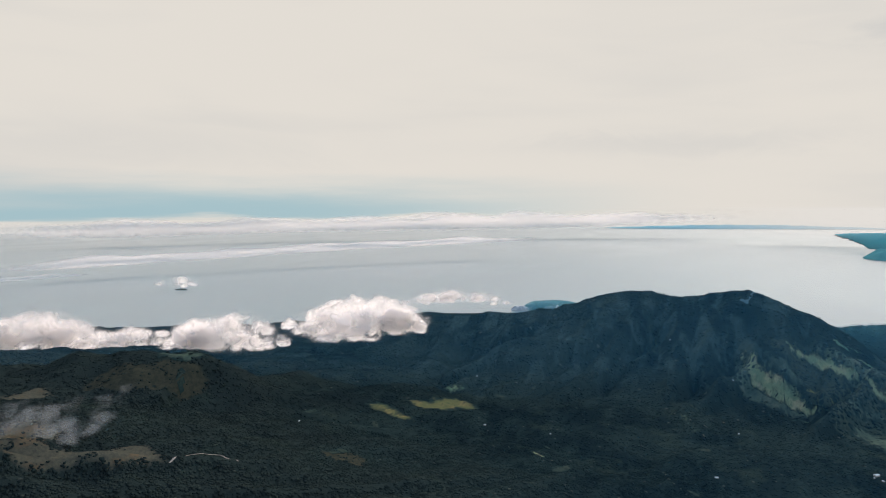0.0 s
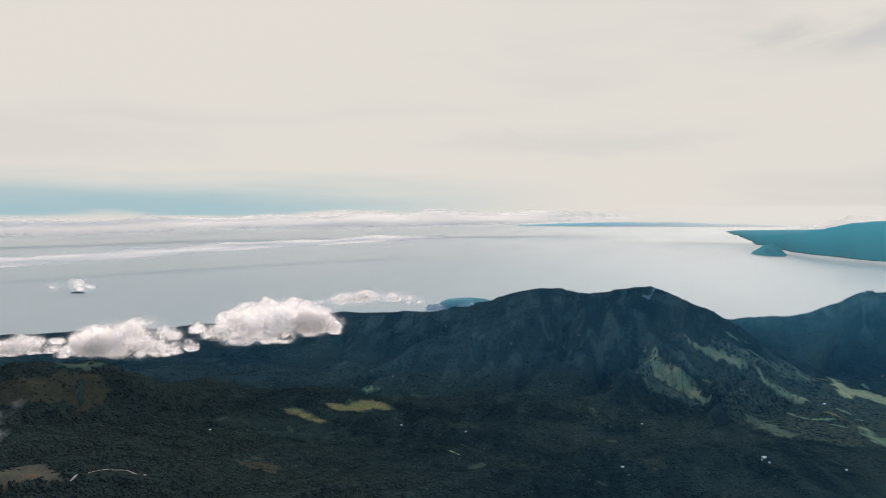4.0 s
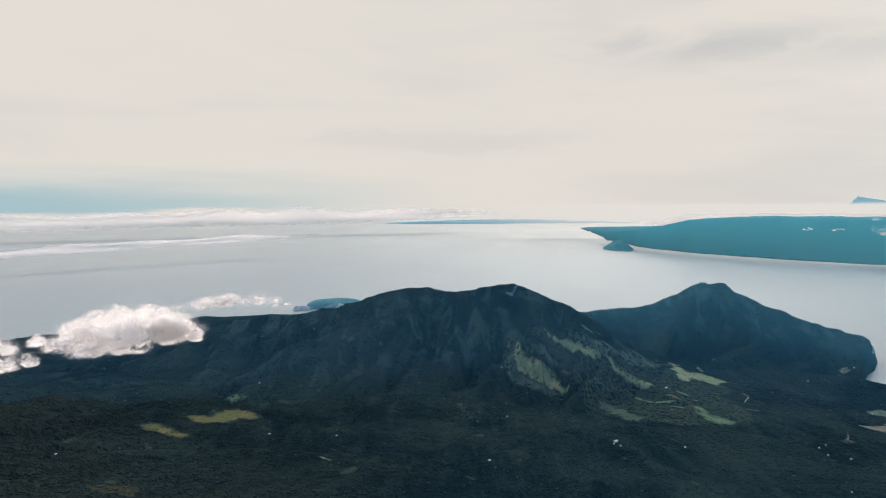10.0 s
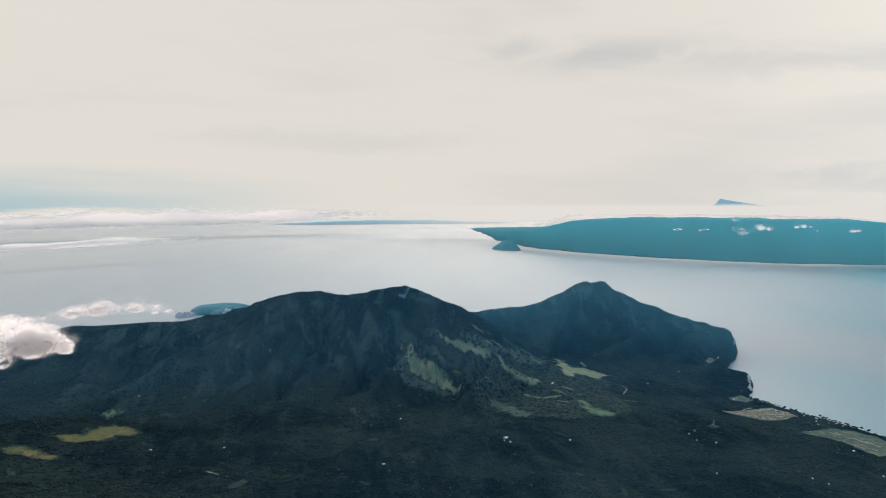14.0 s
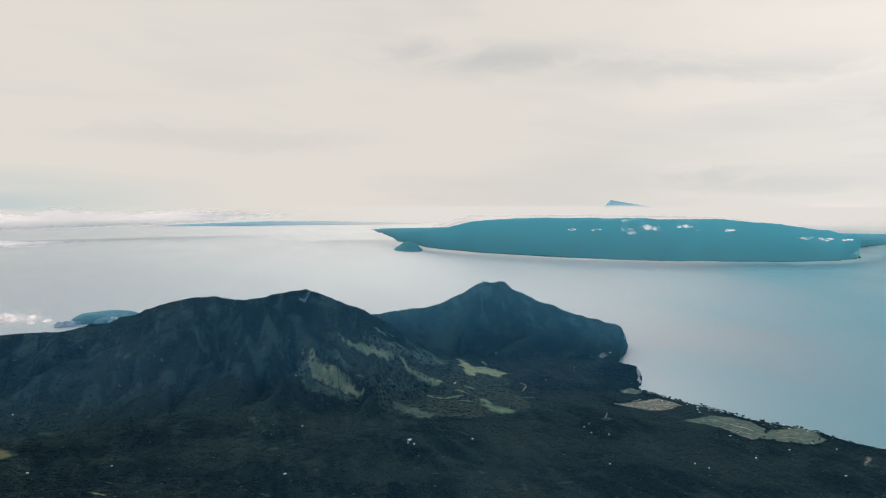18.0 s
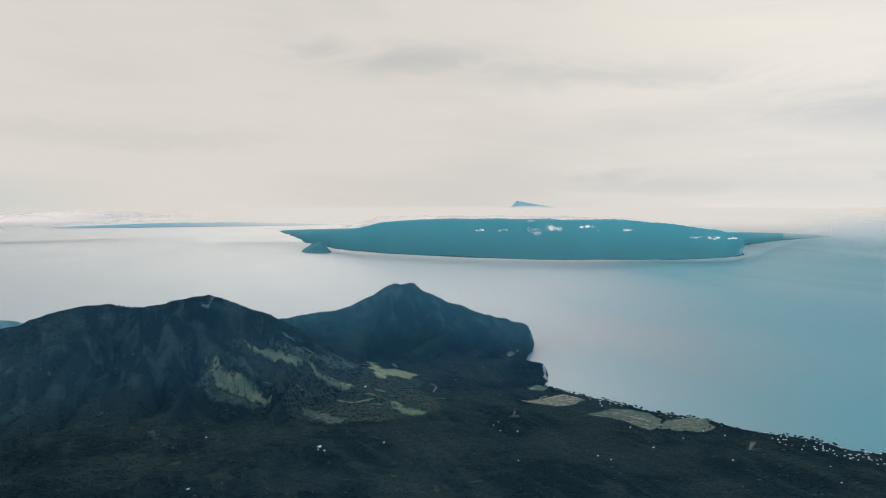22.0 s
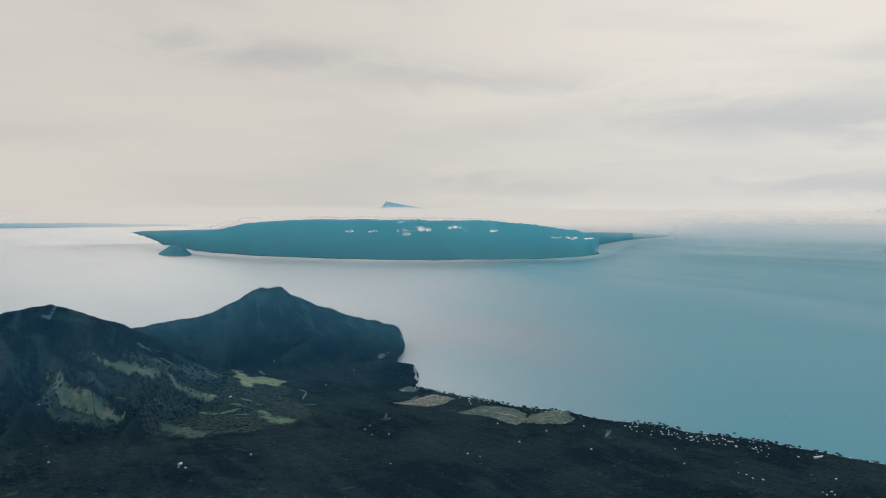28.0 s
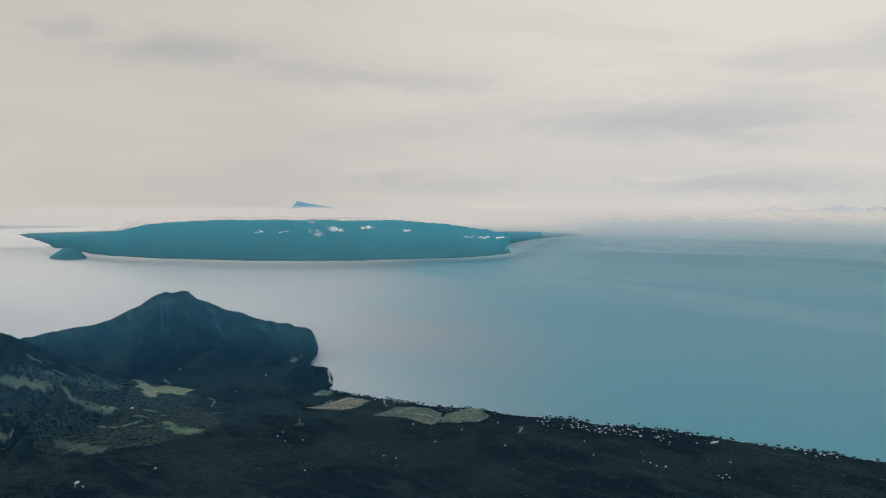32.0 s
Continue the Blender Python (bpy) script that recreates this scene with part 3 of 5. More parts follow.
def build_islet(name, cx, cy, rx, ry, top, mat, label, seed, peak=(0, 0), grain=0.04, power=1.7):
    k = 26
    verts, faces = [], []
    for i in range(k):
        for j in range(48):
            r, a = i / (k - 1), 2 * math.pi * j / 48
            w = 1 + 0.22 * noise.noise((math.cos(a) * 1.4, math.sin(a) * 1.4, seed))
            x, y = cx + rx * r * w * math.cos(a) + peak[0] * (1 - r), cy + ry * r * w * math.sin(a) + peak[1] * (1 - r)
            z = top * (1 - r ** power) * (0.85 + 0.3 * noise.noise((x * grain, y * grain, seed))) - 0.6 * (i == k - 1)
            verts.append((x, y, z))
    for i in range(k - 1):
        for j in range(48):
            faces.append((i * 48 + j, (i + 1) * 48 + j, (i + 1) * 48 + (j + 1) % 48, i * 48 + (j + 1) % 48))
    return tagged(mesh_object(name, verts, faces, mat), label, "islet")


ISLET = build_islet("islet", 487, 2050, 46, 70, 34, M_FAR, "small domed wooded islet off the hazy island", 3.1, (6, 0), 0.04, 1.3)
SUMMIT = build_islet("far_mountain", 2252, 2837, 672, 672, 182, M_HAZED_FAR, "distant blue summit rising above the cloud bank", 2.2, (-428, 267), 0.0008, 0.9)
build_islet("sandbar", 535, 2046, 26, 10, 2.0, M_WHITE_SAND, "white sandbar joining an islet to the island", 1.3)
FAR_COAST = build_islet("far_coast", 300, 4600, 900, 120, 24, M_HAZED_FAR, "low strip of far coast fading into haze", 7.7)
HEADLAND = build_islet("headland", -176, 932, 46, 30, 10.5, M_HAZED_HEAD, "low flat-topped headland with pale cliffs behind the ridge", 5.2, (0, 0), 0.04, 5.0)


def build_haze(name, radius, low, high, start, end, mat, label):
    verts, faces, count, levels = [], [], 120, 9
    for k in range(count + 1):
        a = radians(start + (end - start) * k / count)
        for q in range(levels):
            verts.append((-radius * math.sin(a), radius * math.cos(a), low + (high - low) * q / (levels - 1)))
    for k in range(count):
        for q in range(levels - 1):
            a, c = k * levels + q, (k + 1) * levels + q
            faces.append((a, c, c + 1, a + 1))
    tagged(mesh_object(name, verts, faces, mat), label, "haze", kind="stuff")


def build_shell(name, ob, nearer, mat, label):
    """A tinted skin that imitates haze over a far shore, drawn a little towards the camera's middle position."""
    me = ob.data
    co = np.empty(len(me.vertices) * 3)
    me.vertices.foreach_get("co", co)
    mid_eye = np.array((0.0, 0.0, 150.0))
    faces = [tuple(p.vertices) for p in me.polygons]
    skin = mesh_object(name, (co.reshape(-1, 3) - mid_eye) * nearer + mid_eye, faces, mat)
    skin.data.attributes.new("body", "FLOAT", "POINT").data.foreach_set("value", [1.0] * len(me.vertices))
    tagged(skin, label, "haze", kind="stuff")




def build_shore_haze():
    """Blue tinted sheet imitating haze before the island's shore, up to its skyline from the camera, thicker with
    height.
    """
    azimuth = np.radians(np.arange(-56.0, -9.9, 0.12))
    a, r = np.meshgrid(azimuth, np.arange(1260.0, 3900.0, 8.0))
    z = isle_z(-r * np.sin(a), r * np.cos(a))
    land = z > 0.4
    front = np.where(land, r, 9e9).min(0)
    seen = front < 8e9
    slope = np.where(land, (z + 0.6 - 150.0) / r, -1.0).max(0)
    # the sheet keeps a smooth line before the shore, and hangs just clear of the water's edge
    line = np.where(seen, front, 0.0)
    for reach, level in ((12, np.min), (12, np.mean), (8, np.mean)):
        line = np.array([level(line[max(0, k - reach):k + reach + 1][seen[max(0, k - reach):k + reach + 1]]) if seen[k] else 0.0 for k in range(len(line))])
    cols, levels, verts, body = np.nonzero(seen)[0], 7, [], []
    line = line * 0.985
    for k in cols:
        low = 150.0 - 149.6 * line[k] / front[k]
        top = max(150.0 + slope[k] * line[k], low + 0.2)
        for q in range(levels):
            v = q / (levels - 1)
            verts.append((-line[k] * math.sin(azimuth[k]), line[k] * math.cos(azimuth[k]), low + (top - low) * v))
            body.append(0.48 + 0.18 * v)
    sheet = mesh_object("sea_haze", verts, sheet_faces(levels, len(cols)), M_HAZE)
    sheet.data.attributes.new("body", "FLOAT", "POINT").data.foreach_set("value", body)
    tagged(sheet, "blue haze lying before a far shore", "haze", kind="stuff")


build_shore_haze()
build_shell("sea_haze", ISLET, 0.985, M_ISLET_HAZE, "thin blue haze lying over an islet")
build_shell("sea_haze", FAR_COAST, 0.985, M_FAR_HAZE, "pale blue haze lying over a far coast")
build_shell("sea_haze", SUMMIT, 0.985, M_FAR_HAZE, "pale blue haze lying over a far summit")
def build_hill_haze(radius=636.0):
    """Tinted sheet imitating thin air between the ridge and the far hill, cut to the hill's brow as the camera sees it.
    """
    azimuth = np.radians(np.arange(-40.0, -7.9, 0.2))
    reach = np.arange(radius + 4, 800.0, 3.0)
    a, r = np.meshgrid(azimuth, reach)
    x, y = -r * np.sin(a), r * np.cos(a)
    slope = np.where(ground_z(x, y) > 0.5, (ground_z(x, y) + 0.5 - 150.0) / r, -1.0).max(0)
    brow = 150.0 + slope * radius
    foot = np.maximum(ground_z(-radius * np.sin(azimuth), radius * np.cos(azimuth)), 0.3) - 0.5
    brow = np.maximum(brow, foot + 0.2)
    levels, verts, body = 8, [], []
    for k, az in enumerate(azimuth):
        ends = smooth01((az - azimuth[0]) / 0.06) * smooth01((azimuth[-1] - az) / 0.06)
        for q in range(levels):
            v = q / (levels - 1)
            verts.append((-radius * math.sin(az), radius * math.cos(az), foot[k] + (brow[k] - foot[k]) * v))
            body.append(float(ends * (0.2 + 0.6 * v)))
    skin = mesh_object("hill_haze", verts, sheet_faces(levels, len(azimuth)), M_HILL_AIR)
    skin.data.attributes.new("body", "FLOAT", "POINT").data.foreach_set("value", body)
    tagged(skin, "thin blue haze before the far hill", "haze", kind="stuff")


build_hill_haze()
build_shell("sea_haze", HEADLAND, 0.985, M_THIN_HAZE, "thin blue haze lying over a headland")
# upright tinted sheet round the camera, imitating haze before the hills
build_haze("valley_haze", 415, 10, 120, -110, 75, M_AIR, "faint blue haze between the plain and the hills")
# near tinted ring, added to lift the dark tones of the land towards blue
build_haze("blue_lift", 165, 2, 143, -110, 85, M_BLUE_LIFT, "faint blue sheet lifting the dark tones of the near land")
# tinted sheets that put milky haze over the strait and the horizon
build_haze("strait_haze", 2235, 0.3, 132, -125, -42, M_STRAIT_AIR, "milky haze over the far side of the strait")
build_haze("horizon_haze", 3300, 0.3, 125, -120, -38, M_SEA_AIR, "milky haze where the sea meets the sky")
# backdrop sheet for the cloud bank; its brightness is emission, not daylight
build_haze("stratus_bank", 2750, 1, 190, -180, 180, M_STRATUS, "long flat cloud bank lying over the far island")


# ---- clouds ----
def ico(subdiv):
    bm = bmesh.new()
    bmesh.ops.create_icosphere(bm, subdivisions=subdiv, radius=1)
    v, f = np.array([q.co for q in bm.verts]), np.array([[w.index for w in q.verts] for q in bm.faces])
    bm.free()
    return v, f


def mist_sheet(name, path, rise, drop, mat, parent, seed, ripple=1.0):
    """A soft upright sheet along a path of x, y, z, swell, with a billowing upper rim."""
    cols, rows = 12 * len(path) + 1, 15
    where = parent.location
    shift = seed * 3.7
    verts, body = [], []
    for i in range(cols):
        s = i / (cols - 1) * (len(path) - 1)
        k = min(int(s), len(path) - 2)
        a, b = path[k], path[k + 1]
        x, y, z, swell = (a[q] + (b[q] - a[q]) * (s - k) for q in range(4))
        end = min(1.0, 5 * i / (cols - 1), 5 * (1 - i / (cols - 1)))
        top = rise * swell * (0.55 + 1.1 * abs(noise.noise((s * 1.7 + shift, 1.7, 0))) + 0.35 * abs(noise.noise((s * 4.3, 4.1, shift))))
        for j in range(rows):
            v = j / (rows - 1) * 2 - 1
            w = noise.noise_vector((s * 1.5 + shift, v * 1.2, seed * 1.1)) * ripple
            verts.append((x + w.x * rise * 0.6 - where[0], y + w.y * rise * 0.6 - where[1], z + (v * top if v > 0 else v * drop * swell) - where[2]))
            body.append(max(0.0, 1 - v * v) * end)
    ob = mesh_object(name, verts, sheet_faces(rows, cols), mat, parent)
    ob.data.attributes.new("body", "FLOAT", "POINT").data.foreach_set("value", body)
    return ob


def build_bank(name, path, rise, drop, label, seed, sheets=2, mat=None):
    """A thin cloud bank: a few soft sheets one behind the other."""
    thing = new(name)
    thing.location = path[len(path) // 2][:3]
    for k in range(sheets):
        off = (k - (sheets - 1) / 2) * rise * 1.2
        mist_sheet("layer", [(x + off * x / math.hypot(x, y), y + off * y / math.hypot(x, y), z, w) for x, y, z, w in path], rise, drop, mat or M_WISP, thing, seed + k * 0.37)
    return tagged(thing, label, "cloud", "clouds")


def dome(rng, centre, size, long=1.15):
    """One puff of vapour: a shallow uneven bowl leaning against the light, thin at its rim."""
    rings, spokes = 8, 22
    axis = np.array((-centre[0], -centre[1], 0.0))
    axis = axis / np.linalg.norm(axis) + np.array((0, 0, -0.3))
    axis /= np.linalg.norm(axis)
    across = np.cross(axis, (0, 0, 1.0))
    across /= np.linalg.norm(across)
    rise, shift, verts, body, faces = np.cross(across, axis), rng.uniform(-50, 50, 3), [], [], []
    for i in range(rings):
        u = i / (rings - 1)
        for j in range(spokes):
            a = 2 * math.pi * j / spokes
            bulge = 1 + 0.30 * noise.noise((math.cos(a) * 1.3 + shift[0], math.sin(a) * 1.3 + shift[1], u * 0.7 + shift[2]))
            up = math.sin(a) * u * bulge * (0.85 if math.sin(a) > 0 else 0.65)
            verts.append(centre + size * (across * math.cos(a) * u * bulge * long + rise * up + axis * 0.22 * (1 - u * u) * bulge))
            body.append((1 - u * u) ** 2)
    for i in range(rings - 1):
        for j in range(spokes):
            k = (j + 1) % spokes
            faces.append((i * spokes + j, (i + 1) * spokes + j, (i + 1) * spokes + k, i * spokes + k))
    return verts, faces, body


def build_cloud(line, count, label, seed, mat=None, small=0.4, name="cloud", long=1.15):
    """A cloud along a line of x, y, z, half depth: soft puffs, one before the other."""
    rng = np.random.default_rng(seed)
    thing = new(name)
    where = np.array(line[len(line) // 2][:3], float)
    thing.location = where
    for k in range(count):
        s = (k + rng.uniform(0, 1)) / count * (len(line) - 1)
        i = min(int(s), len(line) - 2)
        c = np.array(line[i]) + (np.array(line[i + 1]) - np.array(line[i])) * (s - i)
        r = 1.45 * c[3] * rng.uniform(small, 1.0)
        out = c[:3] / math.hypot(c[0], c[1]) * np.array((1, 1, 0))
        side = np.array((-out[1], out[0], 0.0))
        room = max(0.0, 1.5 * c[3] - r)
        mid = c[:3] + side * rng.uniform(-1, 1) * room * 1.3 + np.array((0, 0, rng.uniform(-0.95, 0.75) * room)) + out * rng.uniform(-0.3, 0.3) * c[3]
        verts, faces, body = dome(rng, mid, r, long)
        ob = mesh_object("puff", [tuple(v - where) for v in verts], faces, mat or M_PUFF, thing)
        ob.data.attributes.new("body", "FLOAT", "POINT").data.foreach_set("value", body)
    return tagged(thing, label, "cloud", "clouds")


build_cloud([(-479, 293, 62, 24), (-466, 313, 58, 21), (-453, 331, 56, 18), (-443, 345, 56, 19), (-434, 357, 54, 17.7), (-426, 367, 47, 13), (-416, 378, 41, 8.6)], 28,
            "white cumulus resting on the wooded slope", 1)
build_cloud([(-375, 412, 41, 8.2), (-363, 423, 44, 15), (-349, 435, 43, 21), (-334, 447, 44, 18.7), (-318, 458, 38, 10.7), (-306, 467, 33, 4.8)], 24, "white cumulus with a rounded crown", 2)
build_cloud([(-299, 471, 48, 11.6), (-280, 482, 46, 17.3), (-262, 493, 50, 21), (-245, 502, 52, 22), (-228, 509, 49, 16), (-213, 516, 43, 9.4)], 28, "largest white cumulus lying against the ridge", 3)
build_cloud([(-309, 517, 51, 9.3), (-292, 527, 52, 11.4), (-272, 538, 56, 12.3), (-252, 548, 55, 11.3)], 10, "soft white cloud behind the largest cumulus", 4, M_PUFF)
build_cloud([(-452, 388, 42, 10), (-440, 408, 37, 10), (-426, 424, 37, 11), (-410, 440, 34, 8), (-397, 453, 35, 9)], 20, "torn white cloud over the wooded slope", 5, M_PUFF, name="cloud_wisp", long=1.5)
build_cloud([(-285, 664, 42, 10), (-265, 673, 43, 11), (-245, 681, 45, 11), (-222, 689, 45, 10), (-201, 695, 43, 8), (-180, 700, 40, 5)], 26, "thin cloud trailing behind the ridge", 6, M_VEIL, name="cloud_wisp", long=2.0)
build_cloud([(-857, 913, 14, 9), (-833, 935, 17, 13.7), (-814, 952, 10, 9)], 6, "small thin cloud over a sea islet", 7, M_FAR_VEIL, name="cloud_wisp", long=1.6)
# long banks far out over the sea
build_bank("cloud_bank", [(-1290, 800, 26, 0.7), (-1180, 1060, 32, 1.0), (-1010, 1300, 38, 1.0), (-820, 1540, 45, 1.0), (-600, 1760, 50, 0.9), (-330, 1960, 53, 0.5)], 15, 13,
           "long low bank of white cloud over open sea", 6, 1, M_FAR_CUMULUS)
build_bank("cloud_bank", [(-1260, 760, 12, 0.6), (-1200, 900, 13, 0.8), (-1120, 1030, 14, 0.4)], 9, 6, "thin streak of cloud low over the sea", 6.6, 1, M_THIN)
build_bank("cloud_bank", [(-2500, 1400, 66, 1.0), (-2100, 2000, 66, 1.0), (-1700, 2480, 70, 1.0), (-1200, 2800, 74, 1.1), (-700, 3000, 80, 1.1), (-150, 3200, 86, 0.9),
                          (400, 3300, 94, 0.5)], 42, 40, "far bank of white cloud along the sea horizon", 7, 2, M_FAR_MIST)
build_bank("crest_mist", [(560, 2200, 60, 0.8), (660, 2200, 74, 1.0), (742, 2205, 90, 1.1), (943, 2126, 97, 1.0), (1195, 1939, 98, 1.1), (1425, 1777, 96, 1.0), (1540, 1680, 89, 0.6)], 15, 11,
           "pale stratus brushing the island's crest", 13.3, 1, M_CREST_MIST)
# shreds clinging to the island's crest
for k, (x, y, z, r) in enumerate(((1024, 1982, 63, 7), (1096, 1944, 62, 9), (1160, 1906, 67, 13), (1206, 1877, 73, 30), (1236, 1857, 70, 20), (1322, 1798, 76, 14), (1345, 1780, 67, 8),
                                  (1426, 1716, 67, 10), (1577, 1578, 48, 9), (1612, 1543, 47, 11), (1650, 1503, 46, 7))):
    x, y, z, r = x * 0.78, y * 0.78, 150 - (150 - z) * 0.78, r * 0.78
    a = math.atan2(x, y)
    ex, ey = math.cos(a) * r * 1.7, -math.sin(a) * r * 1.7
    build_cloud([(x - ex, y - ey, z - 2, r * 0.45), (x, y, z, r), (x + ex, y + ey, z - 1, r * 0.5)], 4, "small shred of cloud clinging to the island's crest", 90 + k, M_FAR_VEIL,
                0.35, "cloud_shred", 1.9 if r < 9 else 1.3)
# cumulus on the horizon beyond the strait
build_bank("cloud_bank", [(2640, 1900, 92, 0.3), (2880, 1430, 100, 0.6), (3000, 1080, 108, 1.0), (3060, 860, 112, 1.4), (3110, 640, 108, 0.9), (3150, 300, 108, 1.0)], 42, 34,
           "row of low cumulus on the far horizon", 8, 2, M_FAR_CUMULUS)


# ---- clearings, fields and bare ground ----
CLEARINGS = []  # name, outline, material, trees left standing, label


def clearing(*args):
    CLEARINGS.append(args)


clearing("hill_pasture", [(56, 516), (80, 522), (118, 524), (150, 534), (186, 576), (220, 533), (208, 496), (190, 425), (165, 408), (112, 402), (88, 425), (70, 452)], M_GLADE, 0.80,
         "thinly grassed slope scattered with trees")
clearing("dry_field", [(-147.5, 342), (-141.8, 346.7), (-137.9, 352.8), (-134.2, 365), (-130.3, 380), (-119, 370.5), (-112, 365), (-108.5, 345.5), (-115.6, 343.5), (-118, 329.7), (-124, 326.2),
                       (-131.2, 329), (-140.2, 337)], M_DRY, 0.03, "dry yellow grass field among dark woods")
clearing("dry_field", [(-157.4, 312.4), (-155.2, 321.2), (-148.5, 320.7), (-140.3, 318.2), (-131, 311), (-128.2, 308.8), (-133, 305.6), (-141.5, 309.2), (-153.5, 310.1)], M_DRY, 0.10,
         "narrow dry yellow field beside a larger one")
clearing("meadow", [(-141.8, 393.5), (-139.8, 401.9), (-136.5, 415.1), (-133.5, 414.3), (-135.4, 403.5), (-137.7, 391.6)], M_MEADOW, 0.25, "small dull green meadow in the woods")
clearing("meadow", [(-117.6, 407.8), (-109.9, 410.8), (-99.6, 406.7), (-102.7, 398.8), (-108.9, 394.8)], M_GLADE, 0.2, "faint green clearing in the woods")
clearing("grassy_spur", [(36, 513), (42, 498), (49, 489), (55.5, 480), (62, 474), (69, 469), (76, 462), (81, 461), (77, 457.5), (71, 459), (63, 465), (55, 469), (47, 476), (39.5, 482), (35.5, 500)], M_SCAR, 0.02,
         "pale grassed spur running down the ridge flank")
clearing("grassy_fan", [(36, 507), (28, 469), (35, 468), (50, 462), (67, 452), (75, 456), (66.6, 464.5), (55, 471), (42, 484)], M_FAN, 0.25, "dull grassy slope beside a pale spur")
clearing("hill_pasture", [(65, 512), (74, 517), (83, 515), (93, 509), (102, 505.5), (107.5, 504), (108.5, 500), (102, 497.5), (93.5, 499), (84.5, 504), (77.5, 510), (69, 508)], M_SCAR, 0.08,
         "pale pasture strip below the dark ridge")
clearing("hill_pasture", [(85, 517), (110, 518), (129, 522), (150, 534), (184, 590), (178, 560), (150, 513), (130, 507), (108, 494), (96, 503)], M_FAN, 0.50, "patchy green pasture crossed by hedges")
clearing("hill_pasture", [(108, 500), (117.5, 494.5), (124, 492), (131, 490), (143.5, 495), (143, 480), (135, 479.5), (126.5, 484), (120, 487), (113, 489.5)], M_SCAR, 0.12,
         "pale pasture strip with a bare middle")
clearing("dry_field", [(188, 594), (194, 582), (192, 556), (203.5, 558), (208.5, 542), (213.5, 528), (200, 510), (190, 516), (177, 507), (169, 498), (166, 512)], M_SCAR, 0.22,
         "yellowish pasture on the valley slope")
clearing("hill_pasture", [(94, 451), (103, 454), (110, 440), (116, 427), (120.5, 414), (112.5, 407.5), (102, 409), (97.5, 426), (93.5, 443)], M_FAN, 0.15, "faint grassy hollow under the spur")
clearing("hill_pasture", [(163, 460), (169, 455), (169, 436), (173.5, 428), (182, 421), (170, 413), (162, 415), (158, 425), (158.5, 442)], M_MEADOW, 0.12, "small green pasture near the valley foot")
clearing("hill_pasture", [(88, 477), (98, 471), (109.5, 477), (120, 478), (111, 470), (97, 462)], M_FAN, 0.3, "thin grassy streak among trees")
clearing("hill_pasture", [(50, 492.5), (60, 486), (66.5, 484), (74.5, 480), (68, 474), (60, 475.5), (53.5, 485)], M_FAN, 0.3, "dull grassy hollow behind the spur")
clearing("gully_scar", [(-3.3, 417), (0, 414), (9, 382), (10.7, 379), (7.3, 379.5)], M_FAN, 0.2, "thin pale landslip streak in the woods")
clearing("gully_scar", [(10.4, 477.6), (15.2, 473), (23.3, 449), (21, 447)], M_GLADE, 0.3, "thin grassy rib on the ridge flank")
clearing("brow_scar", [(-78, 529), (-66, 524), (-60, 543), (-57, 549), (-57, 541), (-63, 517), (-72, 511)], M_GLADE, 0.25, "thin brown brow on the ridge shoulder")
clearing("slope_ledge", [(-245, 537), (-226, 554), (-219, 549), (-235, 533)], M_GLADE, 0.3, "faint pale ledge on the wooded slope")
clearing("slope_ledge", [(-211, 524), (-184, 526), (-180, 519), (-208, 518)], M_GLADE, 0.35, "thin pale ledge across the wooded slope")
clearing("gully_scar", [(-30, 545), (-22, 545), (-14, 500), (-24, 498)], M_GLADE, 0.5, "faint pale gully on the ridge flank")
clearing("crater_scar", [(47.5, 558), (50.5, 561), (50, 557), (46.3, 551.5), (44.5, 546.5), (42, 547), (38.5, 549), (38, 551.5), (42, 550.5), (44.2, 552)], M_CRATER, 0.02, "pale bare scar under the summit")
clearing("fumarole_field", [(-157, 139), (-167, 154), (-164, 160), (-157.5, 163), (-152, 163), (-142, 156), (-144, 151), (-147, 146), (-151, 141)], "earth", 0.02, "bare grey and rust fumarole mound")
clearing("fumarole_field", [(-187, 136), (-181, 142), (-175, 145), (-170, 151), (-154, 140), (-158, 134), (-163, 127), (-172, 122)], "earth", 0.06, "bare steaming ground with rusty patches")
clearing("fumarole_field", [(-206, 150), (-201, 159), (-192, 163), (-179, 143), (-187, 135)], "earth", 0.12, "broken rusty ground among scrub")
clearing("bare_knoll", [(-247, 180), (-244, 188), (-246, 195), (-241, 197), (-233, 193), (-235, 186), (-239, 179)], "earth", 0.04, "small knoll of bare rusty earth")
clearing("bare_patch", [(-122, 207), (-117, 222), (-108, 221), (-105, 210), (-113, 204)], "heath", 0.15, "small brown clearing in the woods")
clearing("bluff_face", [(-236, 207), (-237, 216), (-235, 223), (-226, 227), (-217, 239), (-209, 245), (-203, 247), (-198, 242), (-203, 232), (-212, 218), (-222, 208)], "heath", 0.22, "brownish thin-grassed face of a bluff")
clearing("bluff_meadow", [(-227, 243), (-221, 247), (-213, 252), (-208, 253), (-212, 243), (-223, 239)], M_FAN, 0.05, "pale green meadow on top of a bluff")
clearing("sand_field", [(253, 423), (268.7, 427), (284, 428.5), (296, 430), (300, 417), (301, 408), (290, 401.5), (281, 399), (270, 401.5), (261, 413)], M_SAND, 0.0, "pale sandy field by the shore")
clearing("paddy_field", [(280, 376), (294, 377.5), (305, 382), (317, 376), (323, 364), (323, 348), (312, 336), (296, 330), (295, 341), (294, 351), (291, 362.5)], M_PADDY, 0.0,
         "pale green and sandy paddy by the shore")
